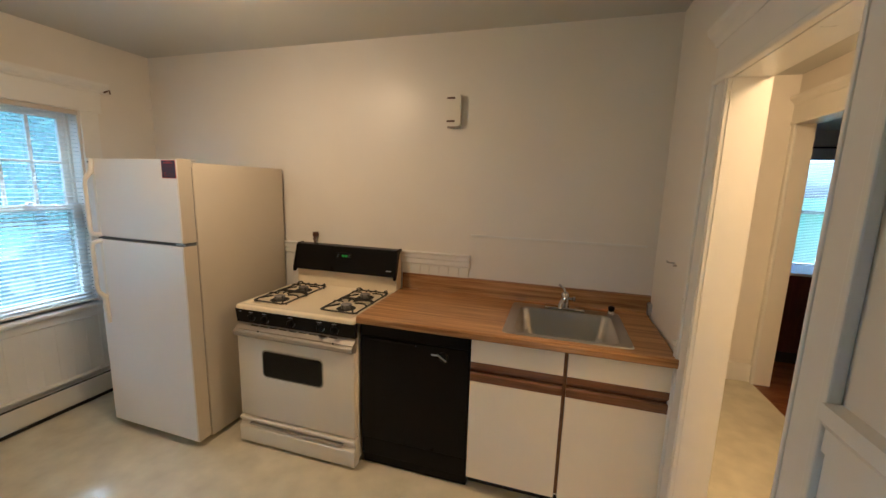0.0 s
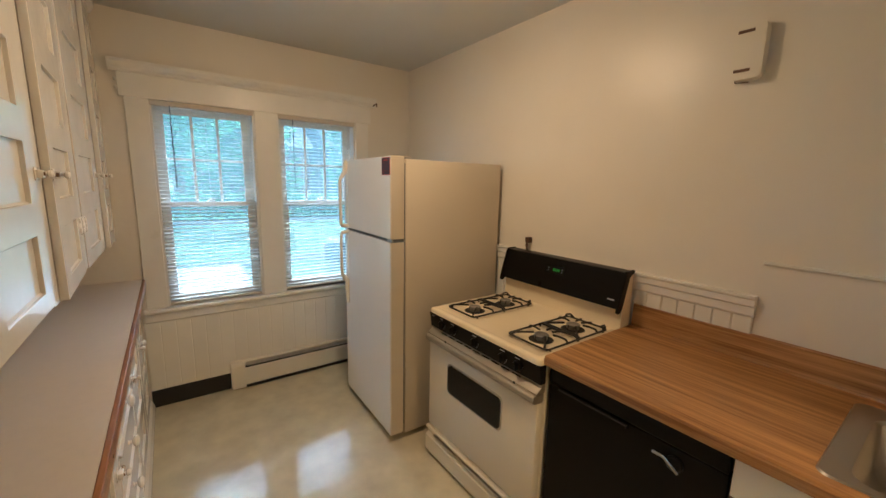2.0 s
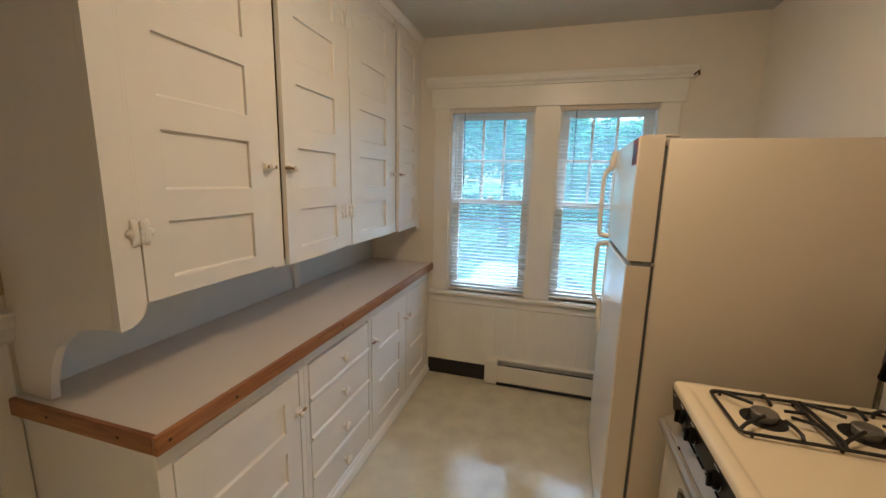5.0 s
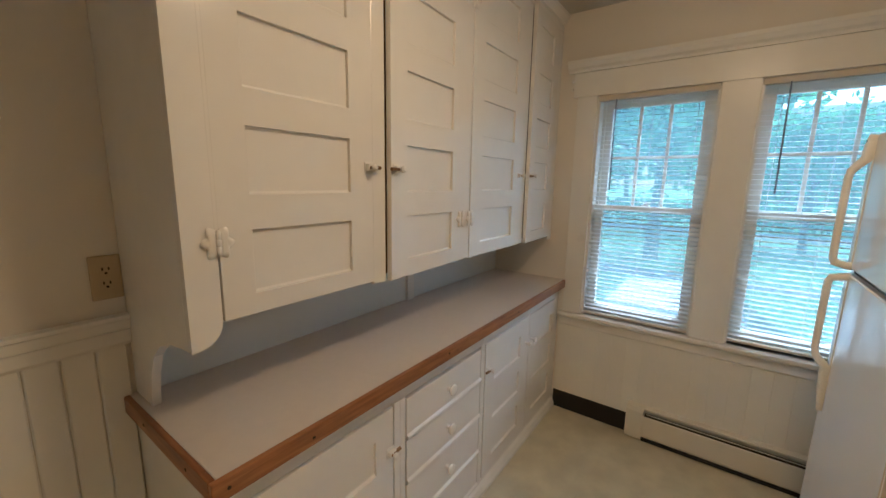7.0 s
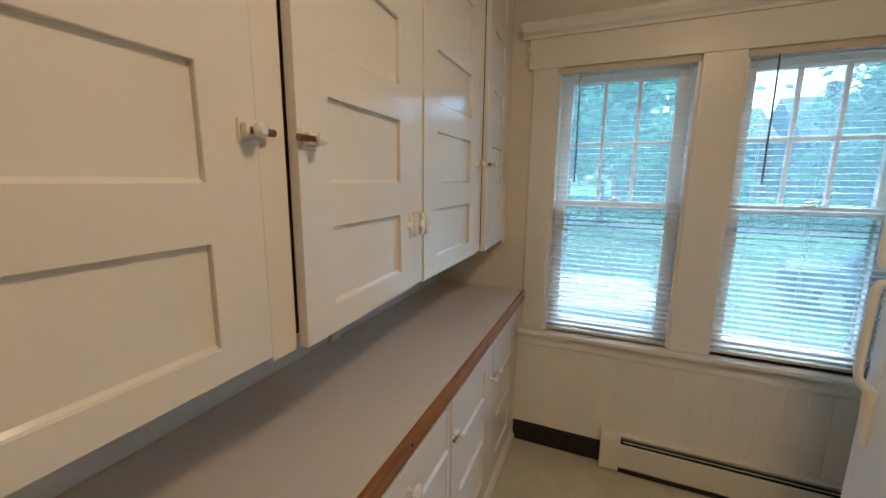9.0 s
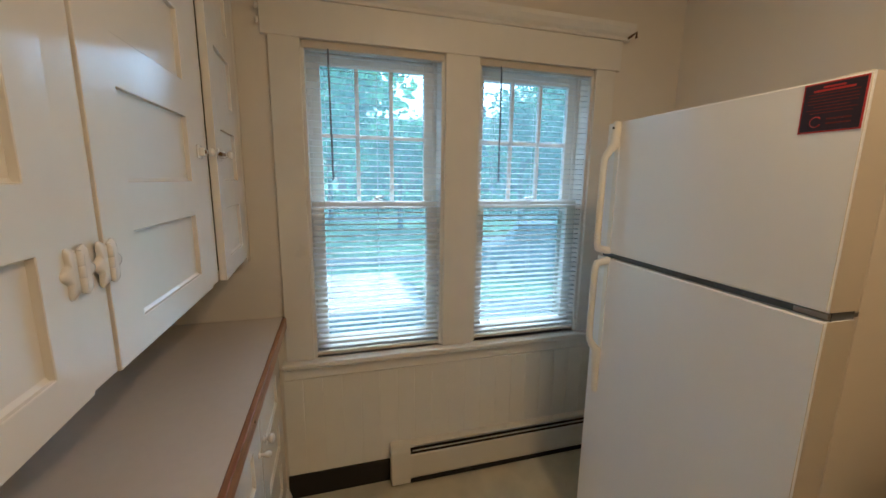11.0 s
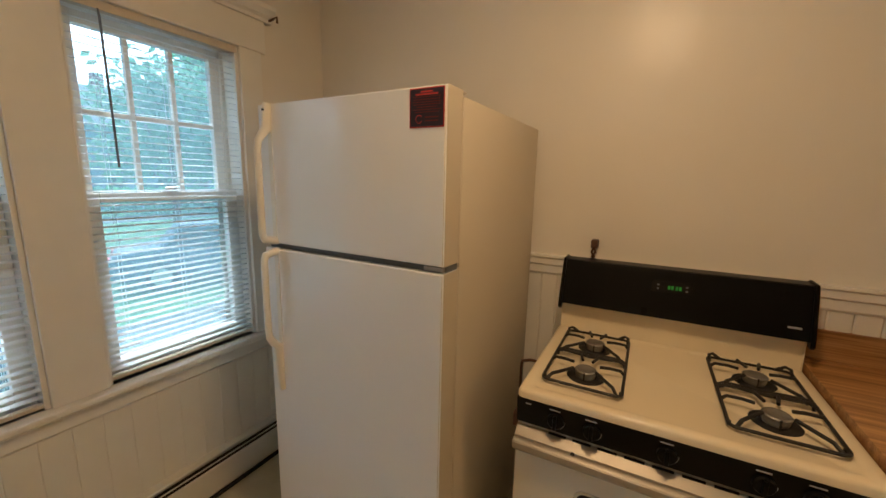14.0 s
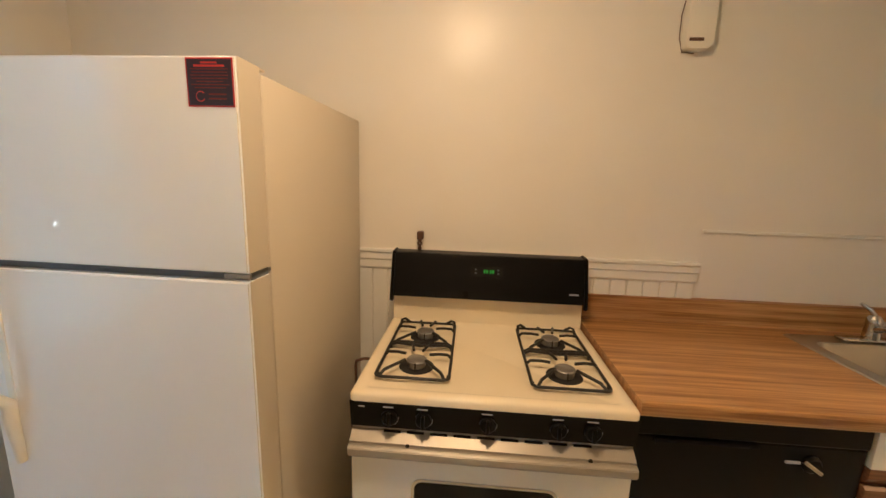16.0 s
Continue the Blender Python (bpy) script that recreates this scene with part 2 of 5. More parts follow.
def box(x0, x1, y0, y1, z0, z1, bevel=0.0, seg=2, bm=None):
    tmp = bmesh.new()
    v = [tmp.verts.new((x, y, z)) for x in (min(x0, x1), max(x0, x1)) for y in (min(y0, y1), max(y0, y1)) for z in (min(z0, z1), max(z0, z1))]
    for f in ((0, 1, 3, 2), (4, 6, 7, 5), (0, 4, 5, 1), (2, 3, 7, 6), (0, 2, 6, 4), (1, 5, 7, 3)):
        tmp.faces.new([v[i] for i in f])
    if bevel:
        bmesh.ops.bevel(tmp, geom=tmp.edges, offset=bevel, segments=seg, affect="EDGES", profile=0.5)
    return join(bm, tmp)


def join(bm, tmp):
    if bm is None:
        return tmp
    me = bpy.data.meshes.new("tmp")
    tmp.to_mesh(me)
    tmp.free()
    bm.from_mesh(me)
    bpy.data.meshes.remove(me)
    return bm


def plate(us, vs, holes, axis, a0, a1, bevel=0.0):
    """One flat plate over a grid of cuts, with the cells in holes left open."""
    tmp, grid = bmesh.new(), {}

    def vert(i, j, k):
        if (i, j, k) not in grid:
            u, v, a = us[i], vs[j], (a0, a1)[k]
            grid[i, j, k] = tmp.verts.new({"x": (a, u, v), "y": (u, a, v), "z": (u, v, a)}[axis])
        return grid[i, j, k]
    cells = {(i, j) for i in range(len(us) - 1) for j in range(len(vs) - 1)} - set(holes)
    for i, j in sorted(cells):
        for k in (0, 1):
            tmp.faces.new([vert(i, j, k), vert(i + 1, j, k), vert(i + 1, j + 1, k), vert(i, j + 1, k)])
        for di, dj, p, q in ((-1, 0, (0, 0), (0, 1)), (1, 0, (1, 0), (1, 1)), (0, -1, (0, 0), (1, 0)), (0, 1, (0, 1), (1, 1))):
            if (i + di, j + dj) not in cells:
                tmp.faces.new([vert(i + p[0], j + p[1], 0), vert(i + q[0], j + q[1], 0), vert(i + q[0], j + q[1], 1), vert(i + p[0], j + p[1], 1)])
    bmesh.ops.recalc_face_normals(tmp, faces=tmp.faces)
    if bevel:
        sharp = [e for e in tmp.edges if len(e.link_faces) == 2 and e.calc_face_angle() > 0.5]
        bmesh.ops.bevel(tmp, geom=sharp, offset=bevel, segments=1, affect="EDGES")
    return tmp


def prism(points, axis, a0, a1, bm=None, bevel=0.0):
    """A polygon of (u, v) drawn out along an axis: x takes (y, z), y takes (x, z), z takes (x, y)."""
    tmp = bmesh.new()

    def place(u, v, a):
        return {"x": (a, u, v), "y": (u, a, v), "z": (u, v, a)}[axis]
    lo = [tmp.verts.new(place(u, v, a0)) for u, v in points]
    hi = [tmp.verts.new(place(u, v, a1)) for u, v in points]
    tmp.faces.new(lo)
    tmp.faces.new(hi[::-1])
    for i in range(len(points)):
        k = (i + 1) % len(points)
        tmp.faces.new((lo[i], hi[i], hi[k], lo[k]))
    if bevel:
        bmesh.ops.bevel(tmp, geom=tmp.edges, offset=bevel, segments=2, affect="EDGES")
    return join(bm, tmp)


def tube(points, radius, sides=10, bm=None, flat=1.0):
    """A round bar along points; flat squeezes it across."""
    tmp = bmesh.new()
    pts = [Vector(p) for p in points]
    radii = radius if isinstance(radius, (list, tuple)) else [radius] * len(pts)
    rings = []
    side = None
    for i, p in enumerate(pts):
        d = (pts[min(i + 1, len(pts) - 1)] - pts[max(i - 1, 0)]).normalized()
        if side is None:
            side = d.orthogonal().normalized()
        side = (side - d * side.dot(d)).normalized()
        up = d.cross(side)
        rings.append([tmp.verts.new(p + radii[i] * (math.cos(a) * side + flat * math.sin(a) * up)) for a in (2 * math.pi * k / sides for k in range(sides))])
    for a, b in zip(rings, rings[1:]):
        for k in range(sides):
            tmp.faces.new((a[k], a[(k + 1) % sides], b[(k + 1) % sides], b[k]))
    tmp.faces.new(rings[0])
    tmp.faces.new(rings[-1][::-1])
    return join(bm, tmp)


def lathe(profile, place, axis="z", sides=20, bm=None):
    """A turned solid: profile of (radius, height) round an axis through place."""
    tmp = bmesh.new()
    rings = []
    for r, h in profile:
        ring = []
        for k in range(sides):
            a = 2 * math.pi * k / sides
            u, v = r * math.cos(a), r * math.sin(a)
            q = {"z": (u, v, h), "y": (u, h, v), "x": (h, u, v)}[axis]
            ring.append(tmp.verts.new(Vector(place) + Vector(q)))
        rings.append(ring)
    for a, b in zip(rings, rings[1:]):
        for k in range(sides):
            tmp.faces.new((a[k], a[(k + 1) % sides], b[(k + 1) % sides], b[k]))
    tmp.faces.new(rings[0][::-1])
    tmp.faces.new(rings[-1])
    return join(bm, tmp)


def rounded(x0, x1, z0, z1, r, n=5):
    """Corners of a rounded rectangle."""
    pts = []
    for cx, cz, a0 in ((x1 - r, z1 - r, 0), (x0 + r, z1 - r, 90), (x0 + r, z0 + r, 180), (x1 - r, z0 + r, 270)):
        for k in range(n + 1):
            a = radians(a0 + 90 * k / n)
            pts.append((cx + r * math.cos(a), cz + r * math.sin(a)))
    return pts


def repeat(first, offsets):
    """More pieces on the mesh of the first one."""
    for d in offsets:
        o = first.copy()
        o.location = first.location + Vector(d)
        scene.collection.objects.link(o)
        o.parent = first.parent

# ---- the room's shell ----
XW, YN, YS, XE, H = -4.30, 4.37, 1.765, -0.45, 2.585
FZ = -0.02


def structure(name, bm, mat, label, category):
    return tagged(part(name, bm, mat), label, category, kind="structure")


FLOOR = structure("floor", box(-4.52, 0.75, -2.6, 5.9, -0.12, FZ), VINYL, "glossy cream sheet vinyl kitchen floor", "floor")
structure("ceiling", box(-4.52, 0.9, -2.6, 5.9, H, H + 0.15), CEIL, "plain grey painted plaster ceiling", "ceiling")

# window wall with two openings
W1, W2, WZ0, WZ1 = (2.445, 3.06), (3.222, 3.843), 0.70, 2.082
bm = box(XW - 0.22, XW, -2.6, 5.6, -0.12, WZ0)
box(XW - 0.22, XW, -2.6, 5.6, WZ1, H, bm=bm)
for a, b in ((-2.6, W1[0]), (W1[1], W2[0]), (W2[1], 5.6)):
    box(XW - 0.22, XW, a, b, WZ0, WZ1, bm=bm)
WEST = structure("wall_west", bm, WALL, "cream painted plaster wall with two windows", "wall")

NORTH = structure("wall_north", box(XW, XE + 0.12, YN, YN + 0.14, FZ - 0.02, H), WALL, "cream painted plaster wall behind the stove and sink", "wall")
SOUTH = structure("wall_south", box(XW, -1.72, YS - 0.14, YS, FZ - 0.02, H), WALL, "cream painted plaster wall behind the built-in cabinets", "wall")
AX0, AX1 = -2.10, -0.75
bm = plate([XW, AX0, AX1, XE + 0.12], [FZ - 0.02, 0.70, 2.10, H], [(1, 1)], "y", -2.60, -2.46)
structure("wall_back", bm, WALL, "plain cream wall with a window closing the adjoining room", "wall")
D0, D1, DH = 2.93, 3.595, 2.055
bm = box(XE, XE + 0.12, -2.46, D0, FZ - 0.02, H)
box(XE, XE + 0.12, D1, YN, FZ - 0.02, H, bm=bm)
box(XE, XE + 0.12, D0, D1, DH, H, bm=bm)
EAST = structure("wall_east", bm, WALL, "cream painted wall with a cased doorway to the hall", "wall")

# ---- hall and the room beyond it ----
structure("wall_hall_north", box(XE + 0.12, 0.75, 5.76, 5.9, FZ - 0.02, H), WALL, "warm lit cream hall wall", "wall")
structure("wall_hall_west", box(XE, XE + 0.12, YN + 0.14, 5.9, FZ - 0.02, H), WALL, "warm lit cream hall side wall", "wall")
structure("wall_hall_south", box(XE + 0.12, 0.75, 1.7, 1.84, FZ - 0.02, H), WALL, "plain cream wall closing the hall", "wall")
HD0, HD1, HDH = 4.92, 5.70, 2.20
bm = box(0.75, 0.87, 1.7, HD0, FZ - 0.02, H)
box(0.75, 0.87, HD1, 5.9, FZ - 0.02, H, bm=bm)
box(0.75, 0.87, HD0, HD1, HDH, H, bm=bm)
structure("wall_hall_east", bm, WALL, "cream hall wall with a cased doorway", "wall")
structure("floor_bedroom", box(0.75, 3.9, 3.2, 9.1, -0.12, FZ + 0.004), HARDWOOD, "red-brown hardwood floor of the room beyond", "floor")
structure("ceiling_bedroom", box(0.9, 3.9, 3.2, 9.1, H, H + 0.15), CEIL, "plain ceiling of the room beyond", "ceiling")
structure("wall_bedroom_south", box(0.87, 3.9, 3.06, 3.2, FZ - 0.02, H), WALL, "plain wall of the room beyond", "wall")
structure("wall_bedroom_east", box(3.76, 3.9, 3.2, 9.1, FZ - 0.02, H), WALL, "plain wall of the room beyond", "wall")
structure("wall_bedroom_west", box(0.73, 0.87, 5.9, 9.1, FZ - 0.02, H), WALL, "plain wall of the room beyond", "wall")
BW0, BW1 = 2.38, 2.92
bm = box(0.87, BW0, 8.96, 9.1, FZ - 0.02, H)
box(BW1, 3.76, 8.96, 9.1, FZ - 0.02, H, bm=bm)
box(BW0, BW1, 8.96, 9.1, FZ - 0.02, 0.62, bm=bm)
box(BW0, BW1, 8.96, 9.1, 2.2, H, bm=bm)
structure("wall_bedroom_north", bm, WALL, "plain wall with a window in the room beyond", "wall")


def moulding(points, axis, a0, a1, bm=None):
    return prism(points, axis, a0, a1, bm)


# door casings: side boards with a raised outer bead, a head board and a cap
def casing_x(name, x, out, y0, y1, z1, wide, label):
    """Casing round an opening in a wall of constant x; out is the way that it stands off."""
    ob = thing(name, (x, (y0 + y1) / 2, 0), label, "door casing", kind="structure")
    for s, y in ((-1, y0), (1, y1)):
        a, b = sorted((y, y + s * wide))
        bm = box(x, x + out * 0.018, a, b, FZ, z1, 0.003)
        box(x + out * 0.002, x + out * 0.028, *sorted((y + s * (wide - 0.022), y + s * (wide + 0.002))), FZ, z1, 0.005, bm=bm)
        box(x + out * 0.002, x + out * 0.023, *sorted((y + s * 0.006, y + s * 0.02)), FZ, z1, 0.004, bm=bm)
        part("side_board", bm, TRIM, ob)
    bm = box(x, x + out * 0.02, y0 - wide, y1 + wide, z1, z1 + 0.15, 0.003)
    box(x + out * 0.002, x + out * 0.03, y0 - wide - 0.002, y1 + wide + 0.002, z1 - 0.002, z1 + 0.02, 0.006, bm=bm)
    part("head_board", bm, TRIM, ob)
    u = x + out * 0.0
    prof = [(0, z1 + 0.15), (0.022, z1 + 0.15), (0.03, z1 + 0.17), (0.055, z1 + 0.195), (0.06, z1 + 0.215), (0, z1 + 0.215)]
    bm = prism([(u + out * d, z) for d, z in prof], "y", y0 - wide - 0.03, y1 + wide + 0.03)
    part("cap", bm, TRIM, ob)
    return ob


casing_x("doorway_trim", XE, -1, D0, D1, DH, 0.13, "white painted door casing with moulded head cap")
bm = box(XE - 0.002, XE + 0.122, D1 - 0.002, D1 + 0.004, FZ, DH)
box(XE - 0.002, XE + 0.122, D0 - 0.004, D0 + 0.002, FZ, DH, bm=bm)
box(XE - 0.002, XE + 0.122, D0, D1, DH - 0.003, DH + 0.003, bm=bm)
structure("door_jamb", bm, TRIM, "cream painted door jamb lining", "door jamb")
casing_x("hall_doorway_trim", 0.75, -1, HD0, HD1, HDH, 0.13, "cream painted hall door casing with head cap")
bm = box(XE + 0.12, 0.75, 5.742, 5.76, FZ, 0.15, 0.004)
structure("baseboard_hall", bm, TRIM, "white painted hall baseboard", "baseboard")
# wainscot stub beside the counter with a small ledge
bm = box(XE - 0.03, XE, D1 + 0.131, 3.745, FZ, 0.965, 0.003)
box(XE - 0.04, XE, D1 + 0.131, 3.76, 0.965, 0.985, 0.005, bm=bm)
structure("trim_counter_end", bm, TRIM, "cream wainscot board with a ledge beside the counter", "trim")
# wainscot on the passage side of the doorway
bm = box(XE - 0.012, XE, 0.34, D0 - 0.1315, FZ, 1.12)
structure("wainscot_east", bm, BOARD, "white painted wainscot beside the doorway", "wainscot")
bm = prism([(XE, 1.12), (XE - 0.02, 1.12), (XE - 0.02, 1.17), (XE - 0.035, 1.19), (XE - 0.035, 1.225), (XE, 1.225)], "y", 0.34, D0 - 0.1315)
structure("chair_rail_east", bm, TRIM, "white painted chair rail", "chair rail")

# ---- wainscot, chair rails and battens ----
prof = [(0, 1.085), (0.012, 1.085), (0.018, 1.095), (0.018, 1.128), (0.026, 1.134), (0.026, 1.160), (0.034, 1.166), (0.034, 1.176), (0, 1.176)]
structure("chair_rail_north", prism([(YN - d, z + 0.005) for d, z in prof], "x", XW, -1.565), TRIM, "white painted moulded chair rail behind the stove", "chair rail")
structure("chair_rail_south", prism([(YS + d, z - 0.012) for d, z in prof], "x", -2.084, -1.72), TRIM, "white painted moulded chair rail", "chair rail")
structure("picture_batten", box(-1.563, -0.50, YN - 0.009, YN, 1.309, 1.322, 0.002), TRIM, "thin painted wooden batten on the wall", "batten")

# ---- window trim ----
TX = XW + 0.018
wt = thing("window_trim", (XW, 3.135, WZ0), "white painted window casing with moulded head cap", "window casing", kind="structure")
for y0, y1 in ((2.325, W1[0]), (W1[1], W2[0]), (W2[1], 3.955)):
    bm = box(XW, TX, y0, y1, WZ0, WZ1, 0.003)
    part("casing_board", bm, TRIM, wt)
bm = box(XW, TX + 0.003, 2.30, 3.98, WZ1, 2.225, 0.003)
part("head_board", bm, TRIM, wt)
prof = [(0, 2.225), (0.03, 2.225), (0.034, 2.238), (0.05, 2.25), (0.066, 2.272), (0.07, 2.29), (0, 2.29)]
part("head_cap", prism([(XW + d, z) for d, z in prof], "y", 2.265, 4.015), TRIM, wt)
bm = box(XW - 0.12, XW + 0.055, 2.305, 3.975, 0.675, 0.70, 0.007)
part("stool", bm, TRIM, wt)
prof = [(0, 0.598), (0.008, 0.598), (0.02, 0.612), (0.02, 0.66), (0.03, 0.668), (0.03, 0.675), (0, 0.675)]
part("apron", prism([(XW + d, z) for d, z in prof], "y", 2.31, 4.1), TRIM, wt)

# curtain hook at the end of the head trim
bm = tube([(XW + 0.02, 4.0, 2.235), (XW + 0.06, 4.0, 2.24), (XW + 0.075, 4.01, 2.25), (XW + 0.07, 4.015, 2.225)], 0.006, 8)
solo("curtain_hook", bm, BROWN, (XW + 0.02, 4.0, 2.235), "small painted metal curtain rod hook", "hook", smooth=True)
for z in (2.27, 2.18, 2.13):
    solo("paint_drip", lathe([(0.004, -0.012), (0.008, -0.004), (0.006, 0.006), (0.002, 0.01)], (XW + 0.024, 2.292, z), sides=8), TRIM, (XW + 0.024, 2.292, z), "lumpy dried paint on the window casing end", "paint lump", smooth=True)

# ---- sash windows ----


def sash(ob, x, y0, y1, z0, z1, stile, top, bottom, name):
    bm = box(x - 0.017, x + 0.017, y0, y0 + stile, z0, z1, 0.003)
    box(x - 0.017, x + 0.017, y1 - stile, y1, z0, z1, 0.003, bm=bm)
    box(x - 0.0165, x + 0.0165, y0 + stile, y1 - stile, z0, z0 + bottom, 0.003, bm=bm)
    box(x - 0.0165, x + 0.0165, y0 + stile, y1 - stile, z1 - top, z1, 0.003, bm=bm)
    return part(name, bm, TRIM, ob)


def pane(ob, x, y0, y1, z0, z1):
    p = part("pane", box(x - 0.0015, x + 0.0015, y0, y1, z0, z1), GLASS, ob)
    p.visible_shadow = False
    return p


def window(name, y0, y1):
    ob = thing(name, (XW - 0.1, (y0 + y1) / 2, WZ0), "white double-hung sash window with six-light upper sash", "window", kind="structure")
    jb = box(XW - 0.219, XW - 0.001, y0, y0 + 0.014, WZ0, WZ1)
    box(XW - 0.219, XW - 0.001, y1 - 0.014, y1, WZ0, WZ1, bm=jb)
    box(XW - 0.219, XW - 0.001, y0, y1, WZ1 - 0.014, WZ1, bm=jb)
    box(XW - 0.105, XW - 0.09, y0 + 0.014, y0 + 0.03, WZ0, WZ1, bm=jb)
    box(XW - 0.105, XW - 0.09, y1 - 0.03, y1 - 0.014, WZ0, WZ1, bm=jb)
    part("window_frame", jb, TRIM, ob)
    a, b = y0 + 0.016, y1 - 0.016
    low = sash(ob, XW - 0.072, a, b, 0.702, 1.425, 0.052, 0.036, 0.07, "lower_sash")
    pane(low, XW - 0.072, a + 0.048, b - 0.048, 0.768, 1.393)
    up = sash(ob, XW - 0.124, a, b, 1.385, WZ1 - 0.016, 0.055, 0.05, 0.036, "upper_sash")
    g0, g1, h0, h1 = a + 0.055, b - 0.055, 1.421, WZ1 - 0.066
    for k in (1, 2):
        y = g0 + (g1 - g0) * k / 3
        part("muntin", box(XW - 0.136, XW - 0.112, y - 0.009, y + 0.009, h0, h1, 0.003), TRIM, up)
    zm = (h0 + h1) / 2
    for k in range(3):
        ya, yb = g0 + (g1 - g0) * k / 3, g0 + (g1 - g0) * (k + 1) / 3
        part("muntin", box(XW - 0.1355, XW - 0.1125, ya + 0.009 * (k > 0), yb - 0.009 * (k < 2), zm - 0.009, zm + 0.009, 0.003), TRIM, up)
        for z0, z1 in ((h0, zm - 0.009), (zm + 0.009, h1)):
            pane(up, XW - 0.124, ya + 0.007 * (k > 0), yb - 0.007 * (k < 2), z0, z1)
    bm = box(XW - 0.085, XW - 0.045, (a + b) / 2 - 0.025, (a + b) / 2 + 0.025, 1.426, 1.434, 0.003)
    lathe([(0.012, 0), (0.013, 0.008), (0.006, 0.012)], (XW - 0.065, (a + b) / 2, 1.434), sides=12, bm=bm)
    tube([(XW - 0.065, (a + b) / 2, 1.442), (XW - 0.05, (a + b) / 2 + 0.03, 1.444)], 0.005, 8, bm=bm)
    part("sash_lock", bm, STEEL, low, "worn metal sash lock")
    part("insect_screen", box(XW - 0.186, XW - 0.1855, y0 + 0.03, y1 - 0.03, WZ0 + 0.02, WZ1 - 0.03), SCREEN, ob, "dusty grey insect screen")
    bm = plate([y0 + 0.014, y0 + 0.034, y1 - 0.034, y1 - 0.014], [WZ0 + 0.005, WZ0 + 0.026, 1.39, 1.415, WZ1 - 0.034, WZ1 - 0.014], [(1, 1), (1, 3)], "x", XW - 0.195, XW - 0.178, 0.002)
    part("screen_frame", bm, STEEL, ob)
    return ob


window("window_1", *W1)
window("window_2", *W2)


def blind(y0, y1, bottom):
    """A mini blind with open slats, cords and a tilt wand."""
    x = XW - 0.018
    ob = thing("mini_blind", (x, (y0 + y1) / 2, WZ1), "white aluminium mini blind lowered with slats open", "blind", "window blinds")
    a, b = y0 + 0.004, y1 - 0.004
    part("headrail", box(x - 0.014, x + 0.02, a, b, WZ1 - 0.032, WZ1 - 0.002, 0.003), RAIL, ob, "aged cream blind headrail")
    part("bottom_rail", box(x - 0.013, x + 0.013, a + 0.004, b - 0.004, bottom, bottom + 0.016, 0.004), RAIL, ob)
    tilt, half = radians(-9), 0.0125
    pts = []
    for k in range(5):
        s = -1 + k / 2
        pts.append((x + s * half * math.cos(tilt), s * half * math.sin(tilt) + 0.0016 * (1 - s * s)))
    low = [(u, v - 0.0006) for u, v in reversed(pts)]
    z0 = bottom + 0.04
    count = int((WZ1 - 0.045 - z0) / 0.0262)
    first = part("slat", prism([(u, v + z0) for u, v in pts + low], "y", a + 0.006, b - 0.006), SLAT, ob)
    repeat(first, [(0, 0, 0.0262 * k) for k in range(1, count + 1)])
    for f in (0.14, 0.5, 0.86):
        y = a + (b - a) * f
        bm = tube([(x + 0.014, y, bottom + 0.01), (x + 0.014, y, WZ1 - 0.03)], 0.0007, 4)
        tube([(x - 0.014, y, bottom + 0.01), (x - 0.014, y, WZ1 - 0.03)], 0.0007, 4, bm=bm)
        part("ladder_cord", bm, SLAT, ob)
    y = a + 0.105
    part("tilt_wand", tube([(x + 0.024, y, WZ1 - 0.03), (x + 0.03, y, WZ1 - 0.06), (x + 0.03, y + 0.004, 1.52)], [0.003, 0.0042, 0.0046], 6), WAND, ob, "smoky plastic tilt wand")
    return ob


blind(*W1, 0.705)
blind(*W2, 0.712)

# ---- black base and baseboard heater ----
structure("baseboard", box(XW, XW + 0.012, 2.30, 2.79, FZ, 0.105, 0.003), BLACKBASE, "black rubber cove base", "baseboard")
he = thing("baseboard_heater", (XW, 3.5, FZ), "cream enamelled baseboard heater along the window wall", "heater")
prof = [(XW, 0.004), (XW + 0.055, 0.004), (XW + 0.06, 0.014), (XW + 0.068, 0.144), (XW + 0.064, 0.148), (XW + 0.061, 0.148), (XW + 0.056, 0.019), (XW + 0.008, 0.019), (XW + 0.008, 0.181), (XW + 0.046, 0.181), (XW + 0.048, 0.183), (XW + 0.046, 0.191), (XW, 0.196)]
part("cover", prism(prof, "y", 2.885, 4.33), HEATER, he)
part("finned_core", box(XW + 0.010, XW + 0.05, 2.89, 4.32, 0.03, 0.145), DARK, he)
part("damper", prism([(XW + 0.052, 0.160), (XW + 0.060, 0.161), (XW + 0.060, 0.164), (XW + 0.052, 0.163)], "y", 2.90, 4.32), HEATER, he)
bm = prism([(XW, -0.008), (XW + 0.072, -0.008), (XW + 0.074, 0.174), (XW + 0.062, 0.196), (XW, 0.200)], "y", 2.79, 2.886, bevel=0.003)
part("end_cap", bm, HEATER, he)
bm = box(XW + 0.002, XW + 0.064, 2.886, 4.32, -0.016, 0.0035)
part("toe_gap", bm, DARK, he)

